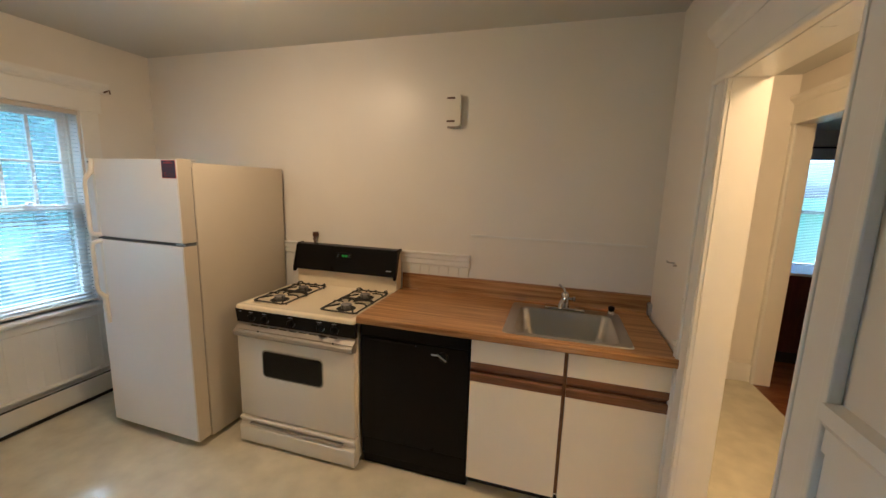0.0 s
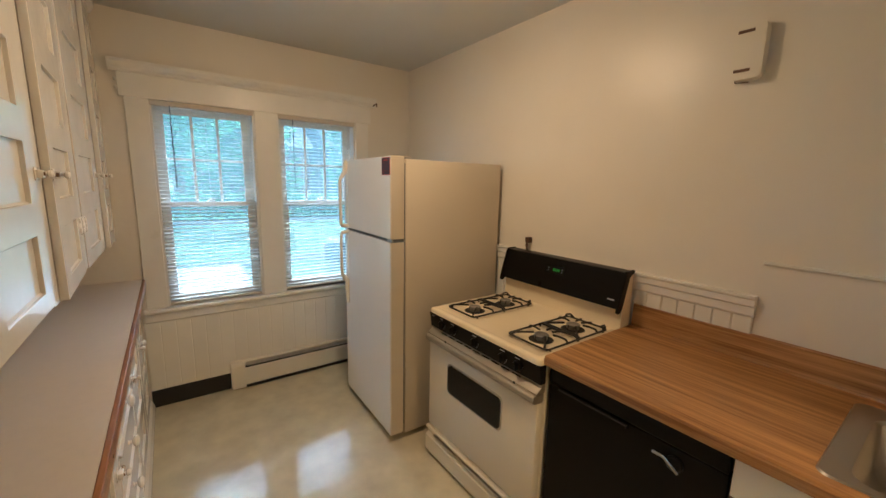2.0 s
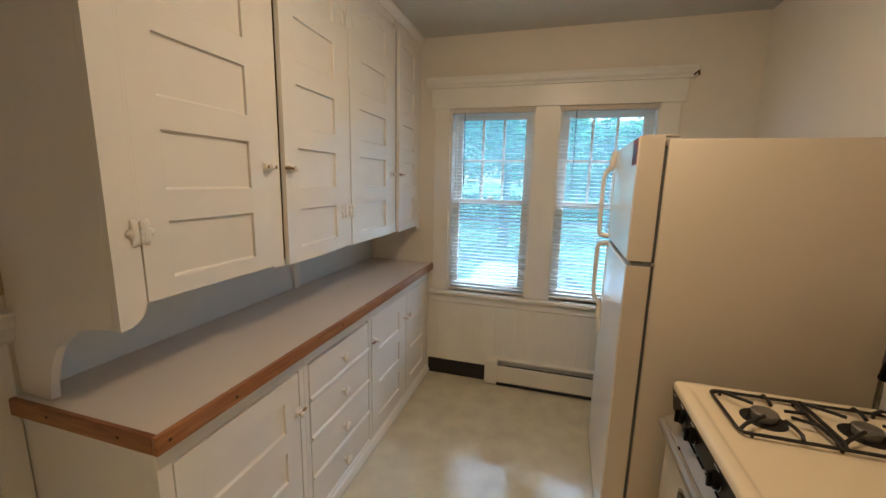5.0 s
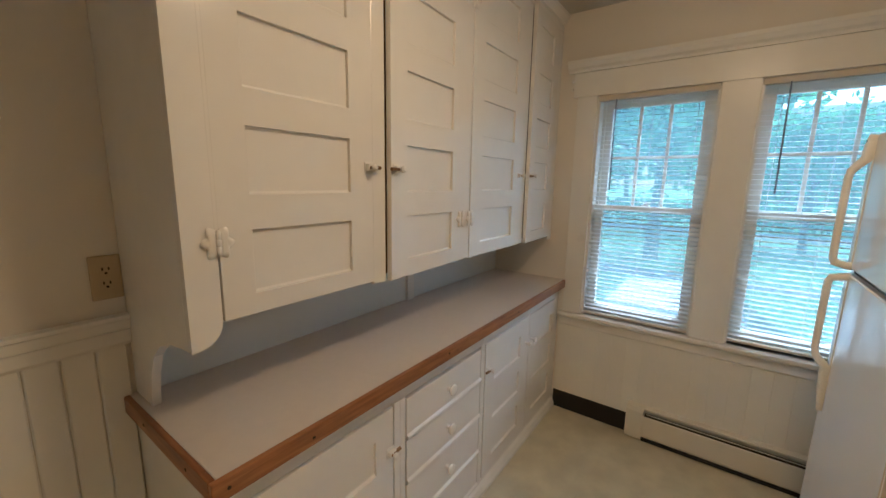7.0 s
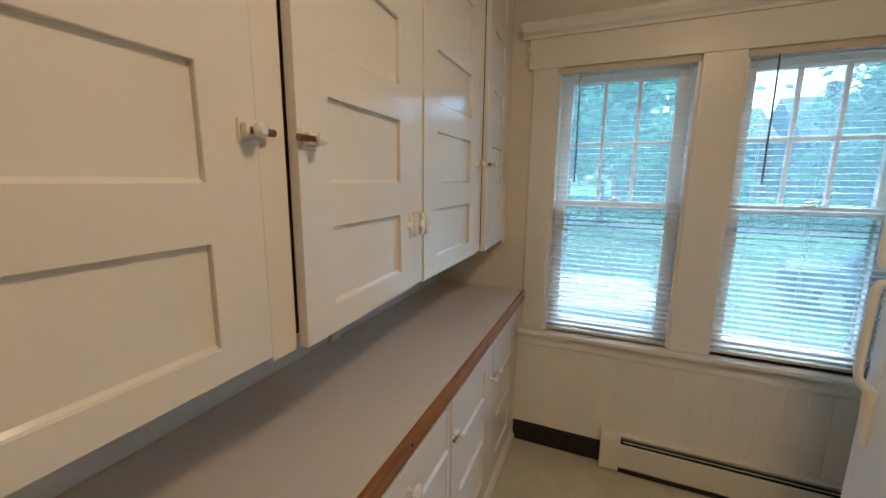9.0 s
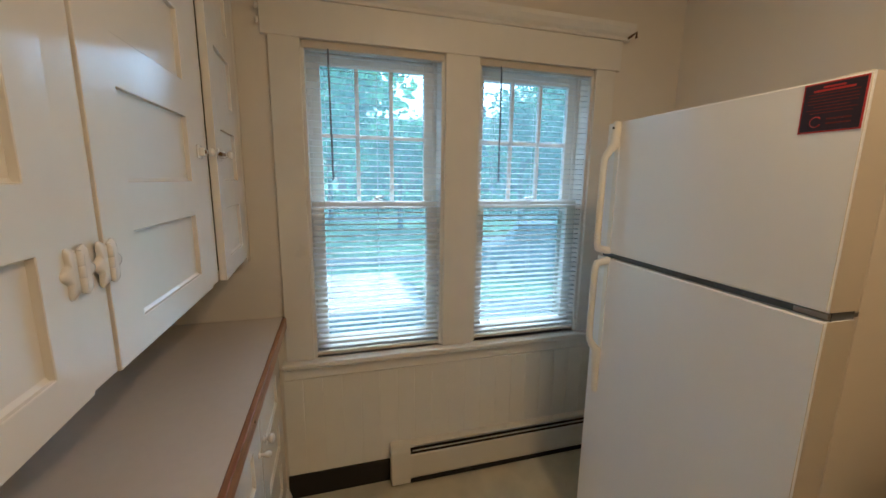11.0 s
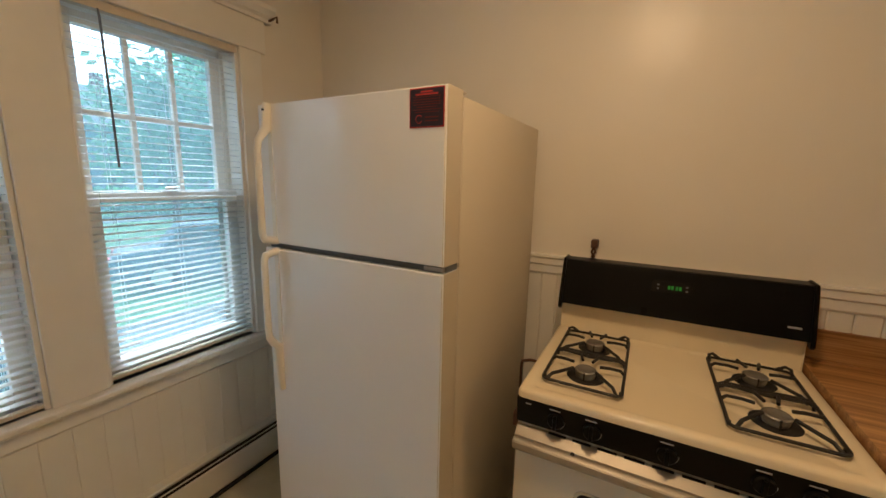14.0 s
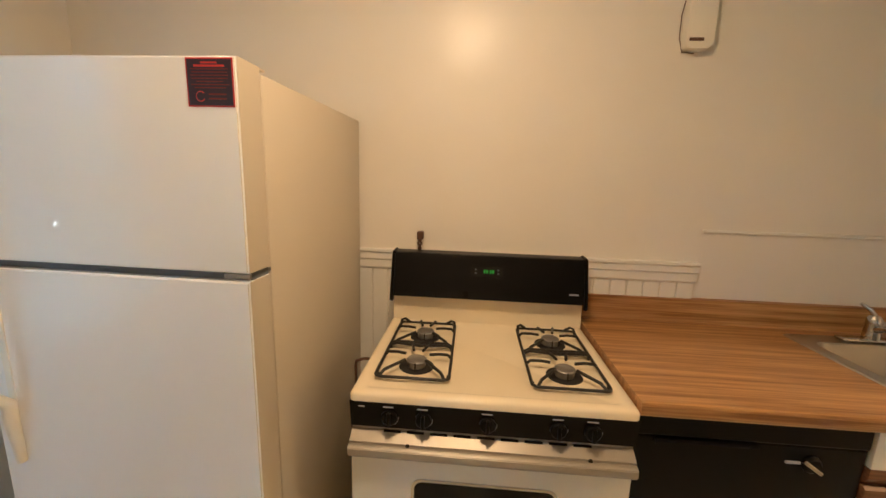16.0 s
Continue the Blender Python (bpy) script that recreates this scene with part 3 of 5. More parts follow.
# window of the adjoining room
wa = thing("window_4", ((AX0 + AX1) / 2, -2.53, 0.70), "plain white sash window of the adjoining room", "window", kind="structure")
AM = (AX0 + AX1) / 2
part("window_frame", plate([AX0, AX0 + 0.06, AM - 0.03, AM + 0.03, AX1 - 0.06, AX1], [0.70, 0.77, 1.37, 1.42, 2.04, 2.10], [(1, 1), (1, 3), (3, 1), (3, 3)], "y", -2.56, -2.50, 0.003), TRIM, wa)
for xa, xb in ((AX0 + 0.06, AM - 0.03), (AM + 0.03, AX1 - 0.06)):
    for za, zb in ((0.77, 1.37), (1.42, 2.04)):
        part("pane", box(xa, xb, -2.5315, -2.5285, za, zb), GLASS, wa).visible_shadow = False

# ---- built-in cabinets ----
UY, LY = 2.205, 2.29


def panel_door(parent, x0, x1, z0, z1, y, rows, left, right, thick=0.02, swing=0.0, hinge=None):
    """A frame-and-panel door with its face at y; rows: panel heights; swing: degrees that it stands open about x = hinge."""
    a, b = sorted((x0, x1))
    pa, pb = a + left, b - right
    cuts = [z0] + [v for r in rows for v in r] + [z1]
    bm = plate([a, pa, pb, b], cuts, [(1, 2 * k + 1) for k in range(len(rows))], "y", y - thick, y, 0.0012)
    turn = None
    if swing:
        turn = Matrix.Translation((hinge, y - thick, 0)) @ Matrix.Rotation(radians(swing), 4, "Z") @ Matrix.Translation((-hinge, -(y - thick), 0))
        bmesh.ops.transform(bm, matrix=turn, verts=bm.verts)
    door = part("door", bm, CAB, parent)
    for r0, r1 in rows:
        bm = box(pa - 0.004, pb + 0.004, y - thick + 0.002, y - 0.011, r0 - 0.004, r1 + 0.004)
        if turn:
            bmesh.ops.transform(bm, matrix=turn, verts=bm.verts)
        part("panel", bm, CAB, door)
        bm = prism([(y - 0.011, r0 - 0.001), (y - 0.006, r0 - 0.001), (y - 0.011, r0 + 0.006)], "x", pa, pb)
        if turn:
            bmesh.ops.transform(bm, matrix=turn, verts=bm.verts)
        part("panel_bead", bm, CAB, door)
    return door


def flower_hinge(parent, x, y, z):
    """A painted butterfly hinge: two lobed leaves and a barrel."""
    for sx in (-1, 1):
        bm = bmesh.new()
        rings = []
        for size, lift in ((1.0, 0.0), (1.0, 0.002), (0.84, 0.0058), (0.55, 0.0075)):
            ring = []
            for k in range(41):
                a = radians(-82 + 164 * k / 40)
                q = 0.0325 + 0.0050 * math.cos(2 * math.pi * a / radians(54))
                ring.append(bm.verts.new((x + sx * (0.016 + (q * math.cos(a) - 0.016) * size), y + lift, z + 1.15 * q * math.sin(a) * size)))
            rings.append(ring)
        for ra, rb in zip(rings, rings[1:]):
            for k in range(41):
                bm.faces.new((ra[k], ra[(k + 1) % 41], rb[(k + 1) % 41], rb[k]))
        bm.faces.new(rings[-1])
        part("hinge_leaf", bm, CAB, parent, "white painted butterfly hinge leaf", True)
    bm = lathe([(0.003, -0.030), (0.0055, -0.026), (0.0055, -0.010), (0.0045, -0.0085), (0.0055, -0.007), (0.0055, 0.007), (0.0045, 0.0085), (0.0055, 0.010), (0.0055, 0.026), (0.003, 0.030)], (x, y + 0.006, z), "z", 10)
    return part("hinge_barrel", bm, CAB, parent, "", True)


def latch(parent, x, y, z, s):
    """A painted cupboard catch with a turning knob; s: the side that the bolt points to."""
    bm = box(x - 0.018, x + 0.018, y, y + 0.004, z - 0.018, z + 0.018, 0.0015)
    box(x - 0.015, x + 0.016, y + 0.003, y + 0.018, z - 0.011, z + 0.011, 0.003, bm=bm)
    box(x + s * 0.014, x + s * 0.034, y + 0.004, y + 0.011, z - 0.005, z + 0.005, 0.002, bm=bm)
    la = part("latch", bm, CAB, parent, "white painted cupboard catch", True)
    bm = lathe([(0.005, 0.016), (0.005, 0.024), (0.011, 0.027), (0.0115, 0.034), (0.006, 0.039)], (x - s * 0.002, y, z), "y", 12)
    part("knob", bm, CAB, la, "", True)
    part("bolt", tube([(x - s * 0.01, y + 0.0155, z), (x + s * 0.038, y + 0.0140, z)], 0.0062, 8), BRASS, la, "worn brass bolt", True)
    part("bolt_hole", lathe([(0.004, 0.0138), (0.004, 0.0145)], (x + s * 0.008, y, z), "y", 8), DARK, la)
    return la


UROWS = [(1.27 + 0.245 * k, 1.428 + 0.245 * k) for k in range(5)]
UTOP = 2.485


def upper_unit(x0, x1, label, end=False):
    """x0 is the end nearest the passage."""
    ob = thing("wall_cabinet", ((x0 + x1) / 2, YS, 1.215), label, "cabinet", "upper cabinets")
    return ob


BK = YS + 0.002
u1 = upper_unit(-2.10, -2.70, "tall white painted wall cabinet with a five-panel door", True)
bm = box(-2.70, -2.106, BK, UY - 0.0225, 1.222, H - 0.002)
part("body", bm, CAB, u1)
part("stile", box(-2.702, -2.645, UY - 0.02, UY, 1.205, H - 0.002, 0.0015), CAB, u1)
part("top_rail", box(-2.645, -2.155, UY - 0.02, UY, UTOP + 0.004, H - 0.002, 0.0015), CAB, u1)
# the outer stile ends in a rounded bracket below
curve = [(-2.155, 1.216)] + [(-2.155 + 0.062 * (1 - math.cos(radians(a))), 1.216 - 0.056 * math.sin(radians(a))) for a in range(15, 91, 15)]
bm = prism([(-2.155, H - 0.002)] + curve + [(-2.084, 1.16), (-2.084, H - 0.002)], "y", UY - 0.02, UY + 0.0034)
part("bracket_stile", bm, CAB, u1)
side = [(UY - 0.021, H - 0.002), (UY - 0.021, 1.16), (2.15, 1.158), (2.08, 1.15), (2.01, 1.125), (1.955, 1.08), (1.92, 1.02), (1.90, 0.955), (1.895, 0.9135), (BK, 0.9135), (BK, H - 0.002)]
part("end_panel", prism(side, "x", -2.106, -2.084), CAB, u1)
d = panel_door(u1, -2.160, -2.642, 1.216, UTOP, UY + 0.004, UROWS, 0.092, 0.079, 0.022)
flower_hinge(d, -2.157, UY + 0.004, 1.405)
flower_hinge(d, -2.157, UY + 0.004, 2.30)
latch(d, -2.624, UY + 0.004, 1.592, -1)
part("paint_seam", box(-2.164, -2.152, UY - 0.012, UY + 0.0037, 1.372, UTOP, 0.001), CAB, u1, "thick paint filling the door seam")

u2 = upper_unit(-2.70, -3.80, "tall white painted wall cabinet with two five-panel doors, one ajar")
part("gap_shadow", box(-3.80, -2.704, UY - 0.0224, UY - 0.0205, 1.225, UTOP + 0.004), OAK, u2)
part("body", box(-3.80, -2.7005, BK, UY - 0.0225, 1.222, H - 0.002), CAB, u2)
part("stile", box(-3.237, -3.167, UY - 0.02, UY, 1.21, UTOP, 0.0015), CAB, u2)
part("top_rail", box(-3.80, -2.7025, UY - 0.02, UY, UTOP + 0.004, H - 0.002, 0.0015), CAB, u2)
part("stile", box(-3.825, -3.756, UY - 0.02, UY, 1.21, UTOP, 0.0015), CAB, u2)
d = panel_door(u2, -2.708, -3.164, 1.208, UTOP, UY + 0.004, UROWS, 0.074, 0.088, 0.022, 2.2, -3.164)
flower_hinge(d, -3.165, UY + 0.004, 1.393)
flower_hinge(d, -3.165, UY + 0.004, 2.30)
latch(d, -2.735, UY + 0.0205, 1.59, 1)
d = panel_door(u2, -3.240, -3.752, 1.208, UTOP, UY + 0.004, UROWS, 0.088, 0.098, 0.022)
flower_hinge(d, -3.239, UY + 0.004, 1.391)
flower_hinge(d, -3.239, UY + 0.004, 2.30)
latch(d, -3.735, UY + 0.004, 1.592, -1)
u3 = upper_unit(-3.80, -4.28, "narrow white painted wall cabinet with its door ajar")
part("gap_shadow", box(-4.29, -3.8255, UY - 0.0224, UY - 0.0205, 1.225, UTOP + 0.004), DARK, u3)
part("body", box(-4.298, -3.8255, BK, UY - 0.0225, 1.222, H - 0.002), CAB, u3)
part("top_rail", box(-4.298, -3.826, UY - 0.02, UY, UTOP + 0.004, H - 0.002, 0.0015), CAB, u3)
part("stile", box(-4.298, -4.238, UY - 0.02, UY, 1.18, UTOP, 0.0015), CAB, u3)
d = panel_door(u3, -3.83, -4.235, 1.208, UTOP, UY + 0.004, UROWS, 0.10, 0.08, 0.022, 2.6, -4.235)
latch(d, -3.855, UY + 0.022, 1.592, 1)
structure("cabinet_crown", prism([(UY, H - 0.002), (UY, H - 0.06), (UY + 0.012, H - 0.056), (UY + 0.03, H - 0.02), (UY + 0.032, H - 0.002)], "x", -4.298, -2.084), CAB, "white painted crown moulding over the cabinets", "crown moulding")

# splashback under the wall cabinets
structure("splashback", box(-4.298, -2.107, YS, YS + 0.024, 0.9135, 1.221), BLUE, "pale blue painted splashback", "splashback")
structure("batten_splash", box(-3.325, -3.275, YS + 0.024, YS + 0.042, 0.9135, 1.22, 0.002), TRIM, "pale painted vertical batten on the splashback", "batten")

# worktop with wood edging
wt2 = thing("worktop", (-3.18, 2.05, 0.88), "mauve-grey laminate worktop with brown wood edging", "worktop")
part("top", box(-4.298, -2.066, BK, 2.316, 0.878, 0.912), LAMINATE, wt2)
part("front_edging", box(-4.298, -2.05, 2.3165, 2.333, 0.862, 0.9135, 0.003), EDGE, wt2, "worn brown wooden edge strip")
part("end_edging", box(-2.0655, -2.05, BK, 2.3160, 0.862, 0.9135, 0.003), EDGE_Y, wt2, "worn brown wooden edge strip")

for x, z in ((-2.085, 0.888), (-2.30, 0.884), (-2.92, 0.890), (-3.55, 0.886)):
    part("screw", lathe([(0.0045, 0.0), (0.0045, 0.0008), (0.002, 0.0012)], (x, 2.333, z), "y", 10), DARK, wt2, "dark sunk screw")
for y in (1.93, 2.20):
    part("screw", lathe([(0.0045, 0.0), (0.0045, 0.0008), (0.002, 0.0012)], (-2.05, y, 0.888), "x", 10), DARK, wt2, "dark sunk screw")

LROWS = [(0.135, 0.268), (0.352, 0.482), (0.566, 0.692)]


def ball_knob(parent, x, y, z, r=0.0195):
    r = r * 1.25
    bm = lathe([(0.011, 0), (0.011, 0.003), (0.006, 0.006), (0.0055, 0.014), (r * 0.7, 0.018), (r, 0.026), (r * 0.92, 0.034), (r * 0.5, 0.039), (0.002, 0.04)], (x, y, z), "y", 16)
    return part("knob", bm, CAB, parent, "white ball knob", True)


def base_unit(x0, x1, label, category="cabinet"):
    ob = thing("base_cabinet", ((x0 + x1) / 2, YS, 0), label, category, "lower cabinets")
    part("body", box(x1, x0, BK, LY - 0.0225, FZ, 0.877), CAB, ob)
    part("top_rail", box(x1, x0, LY - 0.022, LY - 0.002, 0.79, 0.861, 0.0015), CAB, ob)
    part("bottom_rail", box(x1, x0, LY - 0.022, LY - 0.002, 0.02, 0.048, 0.0015), CAB, ob)
    part("gap_shadow", box(x1 + 0.02, x0 - 0.02, LY - 0.0224, LY - 0.0205, 0.05, 0.80), DARK, ob)
    part("plinth", prism([(LY - 0.02, FZ), (LY + 0.022, FZ), (LY + 0.022, 0.0), (LY + 0.012, 0.026), (LY - 0.002, 0.038), (LY - 0.02, 0.038)], "x", x1, x0), CAB, ob)
    return ob


def stile(ob, x0, x1):
    part("stile", box(x1, x0, LY - 0.0218, LY - 0.0018, 0.048, 0.79, 0.0015), CAB, ob)


b1 = base_unit(-2.075, -2.682, "white painted base cabinet with a panelled door")
stile(b1, -2.075, -2.115)
stile(b1, -2.652, -2.682)
d = panel_door(b1, -2.118, -2.645, 0.053, 0.782, LY, LROWS, 0.083, 0.085)
latch(d, -2.628, LY, 0.618, -1)
b2 = base_unit(-2.6825, -3.268, "white painted drawer cabinet with four drawers")
stile(b2, -2.6825, -2.711)
stile(b2, -3.254, -3.268)
for z0, z1 in ((0.620, 0.775), (0.432, 0.606), (0.236, 0.418), (0.052, 0.222)):
    bm = box(-3.248, -2.718, LY - 0.03, LY - 0.001, z0, z1, 0.003)
    prism([(LY - 0.001, z0), (LY + 0.008, z0 - 0.001), (LY + 0.008, z0 + 0.004), (LY - 0.001, z0 + 0.013)], "x", -3.249, -2.718, bm=bm)
    dr = part("drawer", bm, CAB, b2)
    ball_knob(dr, -2.980, LY - 0.002, (z0 + z1) / 2 + 0.002)
b3 = base_unit(-3.2685, -3.80, "white painted base cabinet with a three-panel door")
stile(b3, -3.2685, -3.287)
stile(b3, -3.784, -3.80)
d = panel_door(b3, -3.294, -3.780, 0.053, 0.784, LY, LROWS, 0.083, 0.095)
latch(d, -3.318, LY, 0.645, 1)
ball_knob(d, -3.766, LY, 0.628, 0.009)
b4 = base_unit(-3.8005, -4.298, "white painted base cabinet with a three-panel door by the window")
stile(b4, -3.8005, -3.816)
stile(b4, -4.25, -4.298)
d = panel_door(b4, -3.820, -4.247, 0.053, 0.786, LY, LROWS, 0.065, 0.08)
ball_knob(d, -3.846, LY, 0.630, 0.014)

# ---- refrigerator ----
FX0, FX1, FY = -3.765, -3.030, 3.513
fr = thing("refrigerator", ((FX0 + FX1) / 2, 3.93, 0), "white top-freezer refrigerator with ivory handles", "refrigerator")
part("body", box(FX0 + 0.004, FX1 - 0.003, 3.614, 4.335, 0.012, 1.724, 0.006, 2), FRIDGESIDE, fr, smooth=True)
part("gasket", box(FX0 + 0.015, FX1 - 0.012, 3.597, 3.6125, 0.08, 1.70), GASKET, fr)
part("base_grille", box(FX0 + 0.02, FX1 - 0.02, 3.60, 3.6118, 0.0125, 0.078), DARK, fr)


def fridge_door(z0, z1, name):
    """White front with rounded edges; the turned-in sides carry the cabinet's almond tone, which paints in their warm
    shade.
    """
    tmp = box(FX0, FX1, FY, 3.600, z0, z1)
    ed = [e for e in tmp.edges if all(v.co.y < FY + 0.01 for v in e.verts)]
    bmesh.ops.bevel(tmp, geom=ed, offset=0.004, segments=3, affect="EDGES")
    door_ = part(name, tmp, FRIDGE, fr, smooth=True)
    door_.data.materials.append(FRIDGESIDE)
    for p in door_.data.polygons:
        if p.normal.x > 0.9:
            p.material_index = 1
    return door_


freezer = fridge_door(1.269, 1.735, "freezer_door")
cooler = fridge_door(0.032, 1.249, "fridge_door")
part("door_gap", box(FX0 + 0.006, FX1 - 0.004, FY + 0.02, 3.6, 1.2482, 1.2678), GASKET, fr)
bm = box(FX1 - 0.07, FX1 - 0.005, FY + 0.012, 3.63, 1.252, 1.264, 0.002)
part("hinge", bm, STEEL, fr)
bm = box(FX1 - 0.070, FX1 - 0.014, FY + 0.02, 3.650, 1.7352, 1.7405, 0.002)
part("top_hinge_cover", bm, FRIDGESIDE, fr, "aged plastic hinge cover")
for y in (3.68, 4.26):
    for x in (FX0 + 0.06, FX1 - 0.06):
        part("foot", lathe([(0.018, 0), (0.018, 0.012), (0.008, 0.014), (0.008, 0.034)], (x, y, FZ), sides=10), DARK, fr)
hx = FX0 + 0.060
# freezer handle: flat anchor above, bowed bar below
bar = [(hx, FY - 0.006, 1.734), (hx, FY - 0.012, 1.69), (hx, FY - 0.014, 1.655), (hx, FY - 0.032, 1.634), (hx, FY - 0.047, 1.612), (hx, FY - 0.051, 1.585), (hx, FY - 0.051, 1.36), (hx, FY - 0.050, 1.304), (hx, FY - 0.044, 1.288), (hx, FY - 0.012, 1.280), (hx, FY + 0.004, 1.279)]
part("handle", tube(bar, [0.014, 0.016, 0.0165, 0.014, 0.012, 0.0115, 0.0115, 0.012, 0.013, 0.014, 0.015], 12), HANDLE, freezer, "aged ivory plastic handle", True)
bar = [(hx, FY + 0.004, 1.240), (hx, FY - 0.012, 1.239), (hx, FY - 0.044, 1.231), (hx, FY - 0.050, 1.214), (hx, FY - 0.051, 1.14), (hx, FY - 0.051, 0.96), (hx, FY - 0.046, 0.930), (hx, FY - 0.031, 0.908), (hx, FY - 0.014, 0.888), (hx, FY - 0.012, 0.82), (hx, FY - 0.006, 0.715)]
part("handle", tube(bar, [0.015, 0.014, 0.013, 0.012, 0.0115, 0.0115, 0.012, 0.014, 0.0165, 0.015, 0.011], 12), HANDLE, cooler, "aged ivory plastic handle", True)
for owner, z0, z1 in ((freezer, 1.275, 1.66), (cooler, 0.885, 1.242)):
    part("handle_strip", box(hx - 0.010, hx + 0.010, FY - 0.003, FY + 0.002, z0, z1, 0.001), HANDLE, owner, "thin ivory strip behind the handle")
part("handle_cap", lathe([(0.006, 0), (0.006, -0.003)], (hx, FY - 0.021, 1.712), "y", 10), DARK, freezer)

# energy label with unreadable lines of print
lb = thing("sticker", (-3.089, FY, 1.682), "dark navy sticker with red border on the freezer door", "sticker")
LX0, LX1, LZ0, LZ1 = -3.141, -3.036, 1.632, 1.730
part("backing", box(LX0, LX1, FY - 0.0012, FY - 0.0002, LZ0, LZ1), RED, lb)
part("face", box(LX0 + 0.003, LX1 - 0.003, FY - 0.0018, FY - 0.0012, LZ0 + 0.003, LZ1 - 0.003), NAVY, lb)
for k, (w, h) in enumerate(((0.036, 0.0035), (0.068, 0.004), (0.084, 0.0018), (0.080, 0.0018), (0.084, 0.0018), (0.082, 0.0018), (0.06, 0.0018), (0.084, 0.0018), (0.07, 0.0018))):
    z = LZ1 - 0.010 - k * 0.0062
    part("print_line", box((LX0 + LX1) / 2 - w / 2, (LX0 + LX1) / 2 + w / 2, FY - 0.0023, FY - 0.0018, z - h / 2, z + h / 2), RED if k < 2 else DIMRED, lb)
arc = [(LX0 + 0.030 + 0.010 * math.cos(radians(a)), FY - 0.0022, LZ0 + 0.021 + 0.010 * math.sin(radians(a))) for a in range(40, 330, 24)]
part("print_mark", tube(arc, 0.0016, 6, flat=0.5), RED, lb)
for z in (0.026, 0.017):
    part("print_line", box(LX0 + 0.048, LX0 + 0.088, FY - 0.0023, FY - 0.0018, LZ0 + z - 0.002, LZ0 + z + 0.001), DIMRED, lb)

# the refrigerator stands a little askew, turned about its front corner
for ob in (fr, lb):
    ob.matrix_world = Matrix.Translation((FX1, FY, 0)) @ Matrix.Rotation(radians(-1.3), 4, "Z") @ Matrix.Translation((-FX1, -FY, 0)) @ Matrix.Translation(ob.location)

# ---- gas range ----
SX0, SX1, SY = -2.872, -2.064, 3.675
st = thing("gas_range", ((SX0 + SX1) / 2, 4.0, 0), "almond four-burner gas range with black panels", "stove")
st.location.x += 0.018
part("body", box(SX0 + 0.006, SX1 - 0.006, SY + 0.042, 4.345, 0.012, 0.867), STOVEDOOR, st)
# cooktop: a pressed tray with a raised rim
bm = bmesh.new()
outer = rounded(SX0, SX1, SY - 0.003, 4.30, 0.018, 4)
lev = [(0.0, 0.868), (0.0, 0.884), (0.003, 0.890), (0.009, 0.893), (0.034, 0.893), (0.042, 0.888), (0.05, 0.884)]
rings = []
cx, cy = (SX0 + SX1) / 2, (SY + 4.30) / 2
hw, hd = (SX1 - SX0) / 2, (4.30 - SY) / 2
for inset, z in lev:
    rings.append([bm.verts.new((cx + (x - cx) * (hw - inset) / hw, cy + (y - cy) * (hd - inset) / hd, z)) for x, y in outer])
for a, b in zip(rings, rings[1:]):
    for k in range(len(outer)):
        bm.faces.new((a[k], a[(k + 1) % len(outer)], b[(k + 1) % len(outer)], b[k]))
bm.faces.new(rings[-1])
bm.faces.new(rings[0][::-1])
part("cooktop", bm, STOVE, st, smooth=True)
# sloping control panel
part("control_panel", prism([(SY - 0.001, 0.8675), (SY + 0.04, 0.8675), (SY + 0.04, 0.782), (SY + 0.010, 0.782)], "x", SX0 + 0.001, SX1 - 0.001), BLACKPANEL, st)
for x in (-2.756, -2.658, -2.476, -2.281, -2.187):
    bm = lathe([(0.023, 0.004), (0.023, -0.010), (0.019, -0.014), (0.004, -0.015)], (x, SY + 0.004, 0.822), "y", 20)
    box(x - 0.005, x + 0.005, SY - 0.020, SY - 0.008, 0.801, 0.843, 0.003, bm=bm)
    kn = part("knob", bm, BLACKPANEL, st, "black control knob", True)
    arc = [(x + 0.0265 * math.cos(radians(a)), SY + 0.0025, 0.822 + 0.0265 * math.sin(radians(a))) for a in range(-70, 20, 15)]
    part("dial_mark", tube(arc, 0.0008, 4), GREY, kn)
    part("dial_mark", box(x - 0.018, x + 0.012, SY - 0.0012, SY + 0.003, 0.852, 0.855), GREY, kn)
part("panel_mark", box(-2.845, -2.828, SY - 0.0012, SY + 0.004, 0.850, 0.853), GREY, st)
# vent strip with slots and the long oven handle
part("vent_strip", prism([(SY + 0.02, 0.782), (SY + 0.02, 0.768), (SY - 0.012, 0.748), (SY - 0.012, 0.741), (SY + 0.04, 0.741), (SY + 0.04, 0.782)], "x", SX0 + 0.002, SX1 - 0.002), STRIP, st)
for k in range(9):
    x = -2.775 + k * 0.068
    part("vent_slot", box(x, x + 0.05, SY + 0.0135, SY + 0.03, 0.7650, 0.7685), BLACKPANEL, st)
door = part("oven_door", box(SX0 + 0.003, SX1 - 0.003, SY, SY + 0.042, 0.172, 0.70, 0.006, 2), STOVEDOOR, st, smooth=True)
part("handle", prism([(SY - 0.022, 0.741), (SY - 0.030, 0.735), (SY - 0.030, 0.715), (SY - 0.022, 0.704), (SY + 0.01, 0.700), (SY + 0.03, 0.700), (SY + 0.03, 0.741)], "x", SX0 + 0.001, SX1 - 0.001, bevel=0.002), STRIP, door, "worn metal oven handle")
for x in (-2.70, -2.19):
    part("screw", lathe([(0.006, 0), (0.006, -0.003), (0.002, -0.004)], (x, SY - 0.012, 0.7445), "y", 10), DARK, door)
part("window_trim_ring", prism(rounded(-2.689, -2.265, 0.452, 0.630, 0.030), "y", SY - 0.004, SY + 0.001), CHROME, door, "thin chrome window rim")
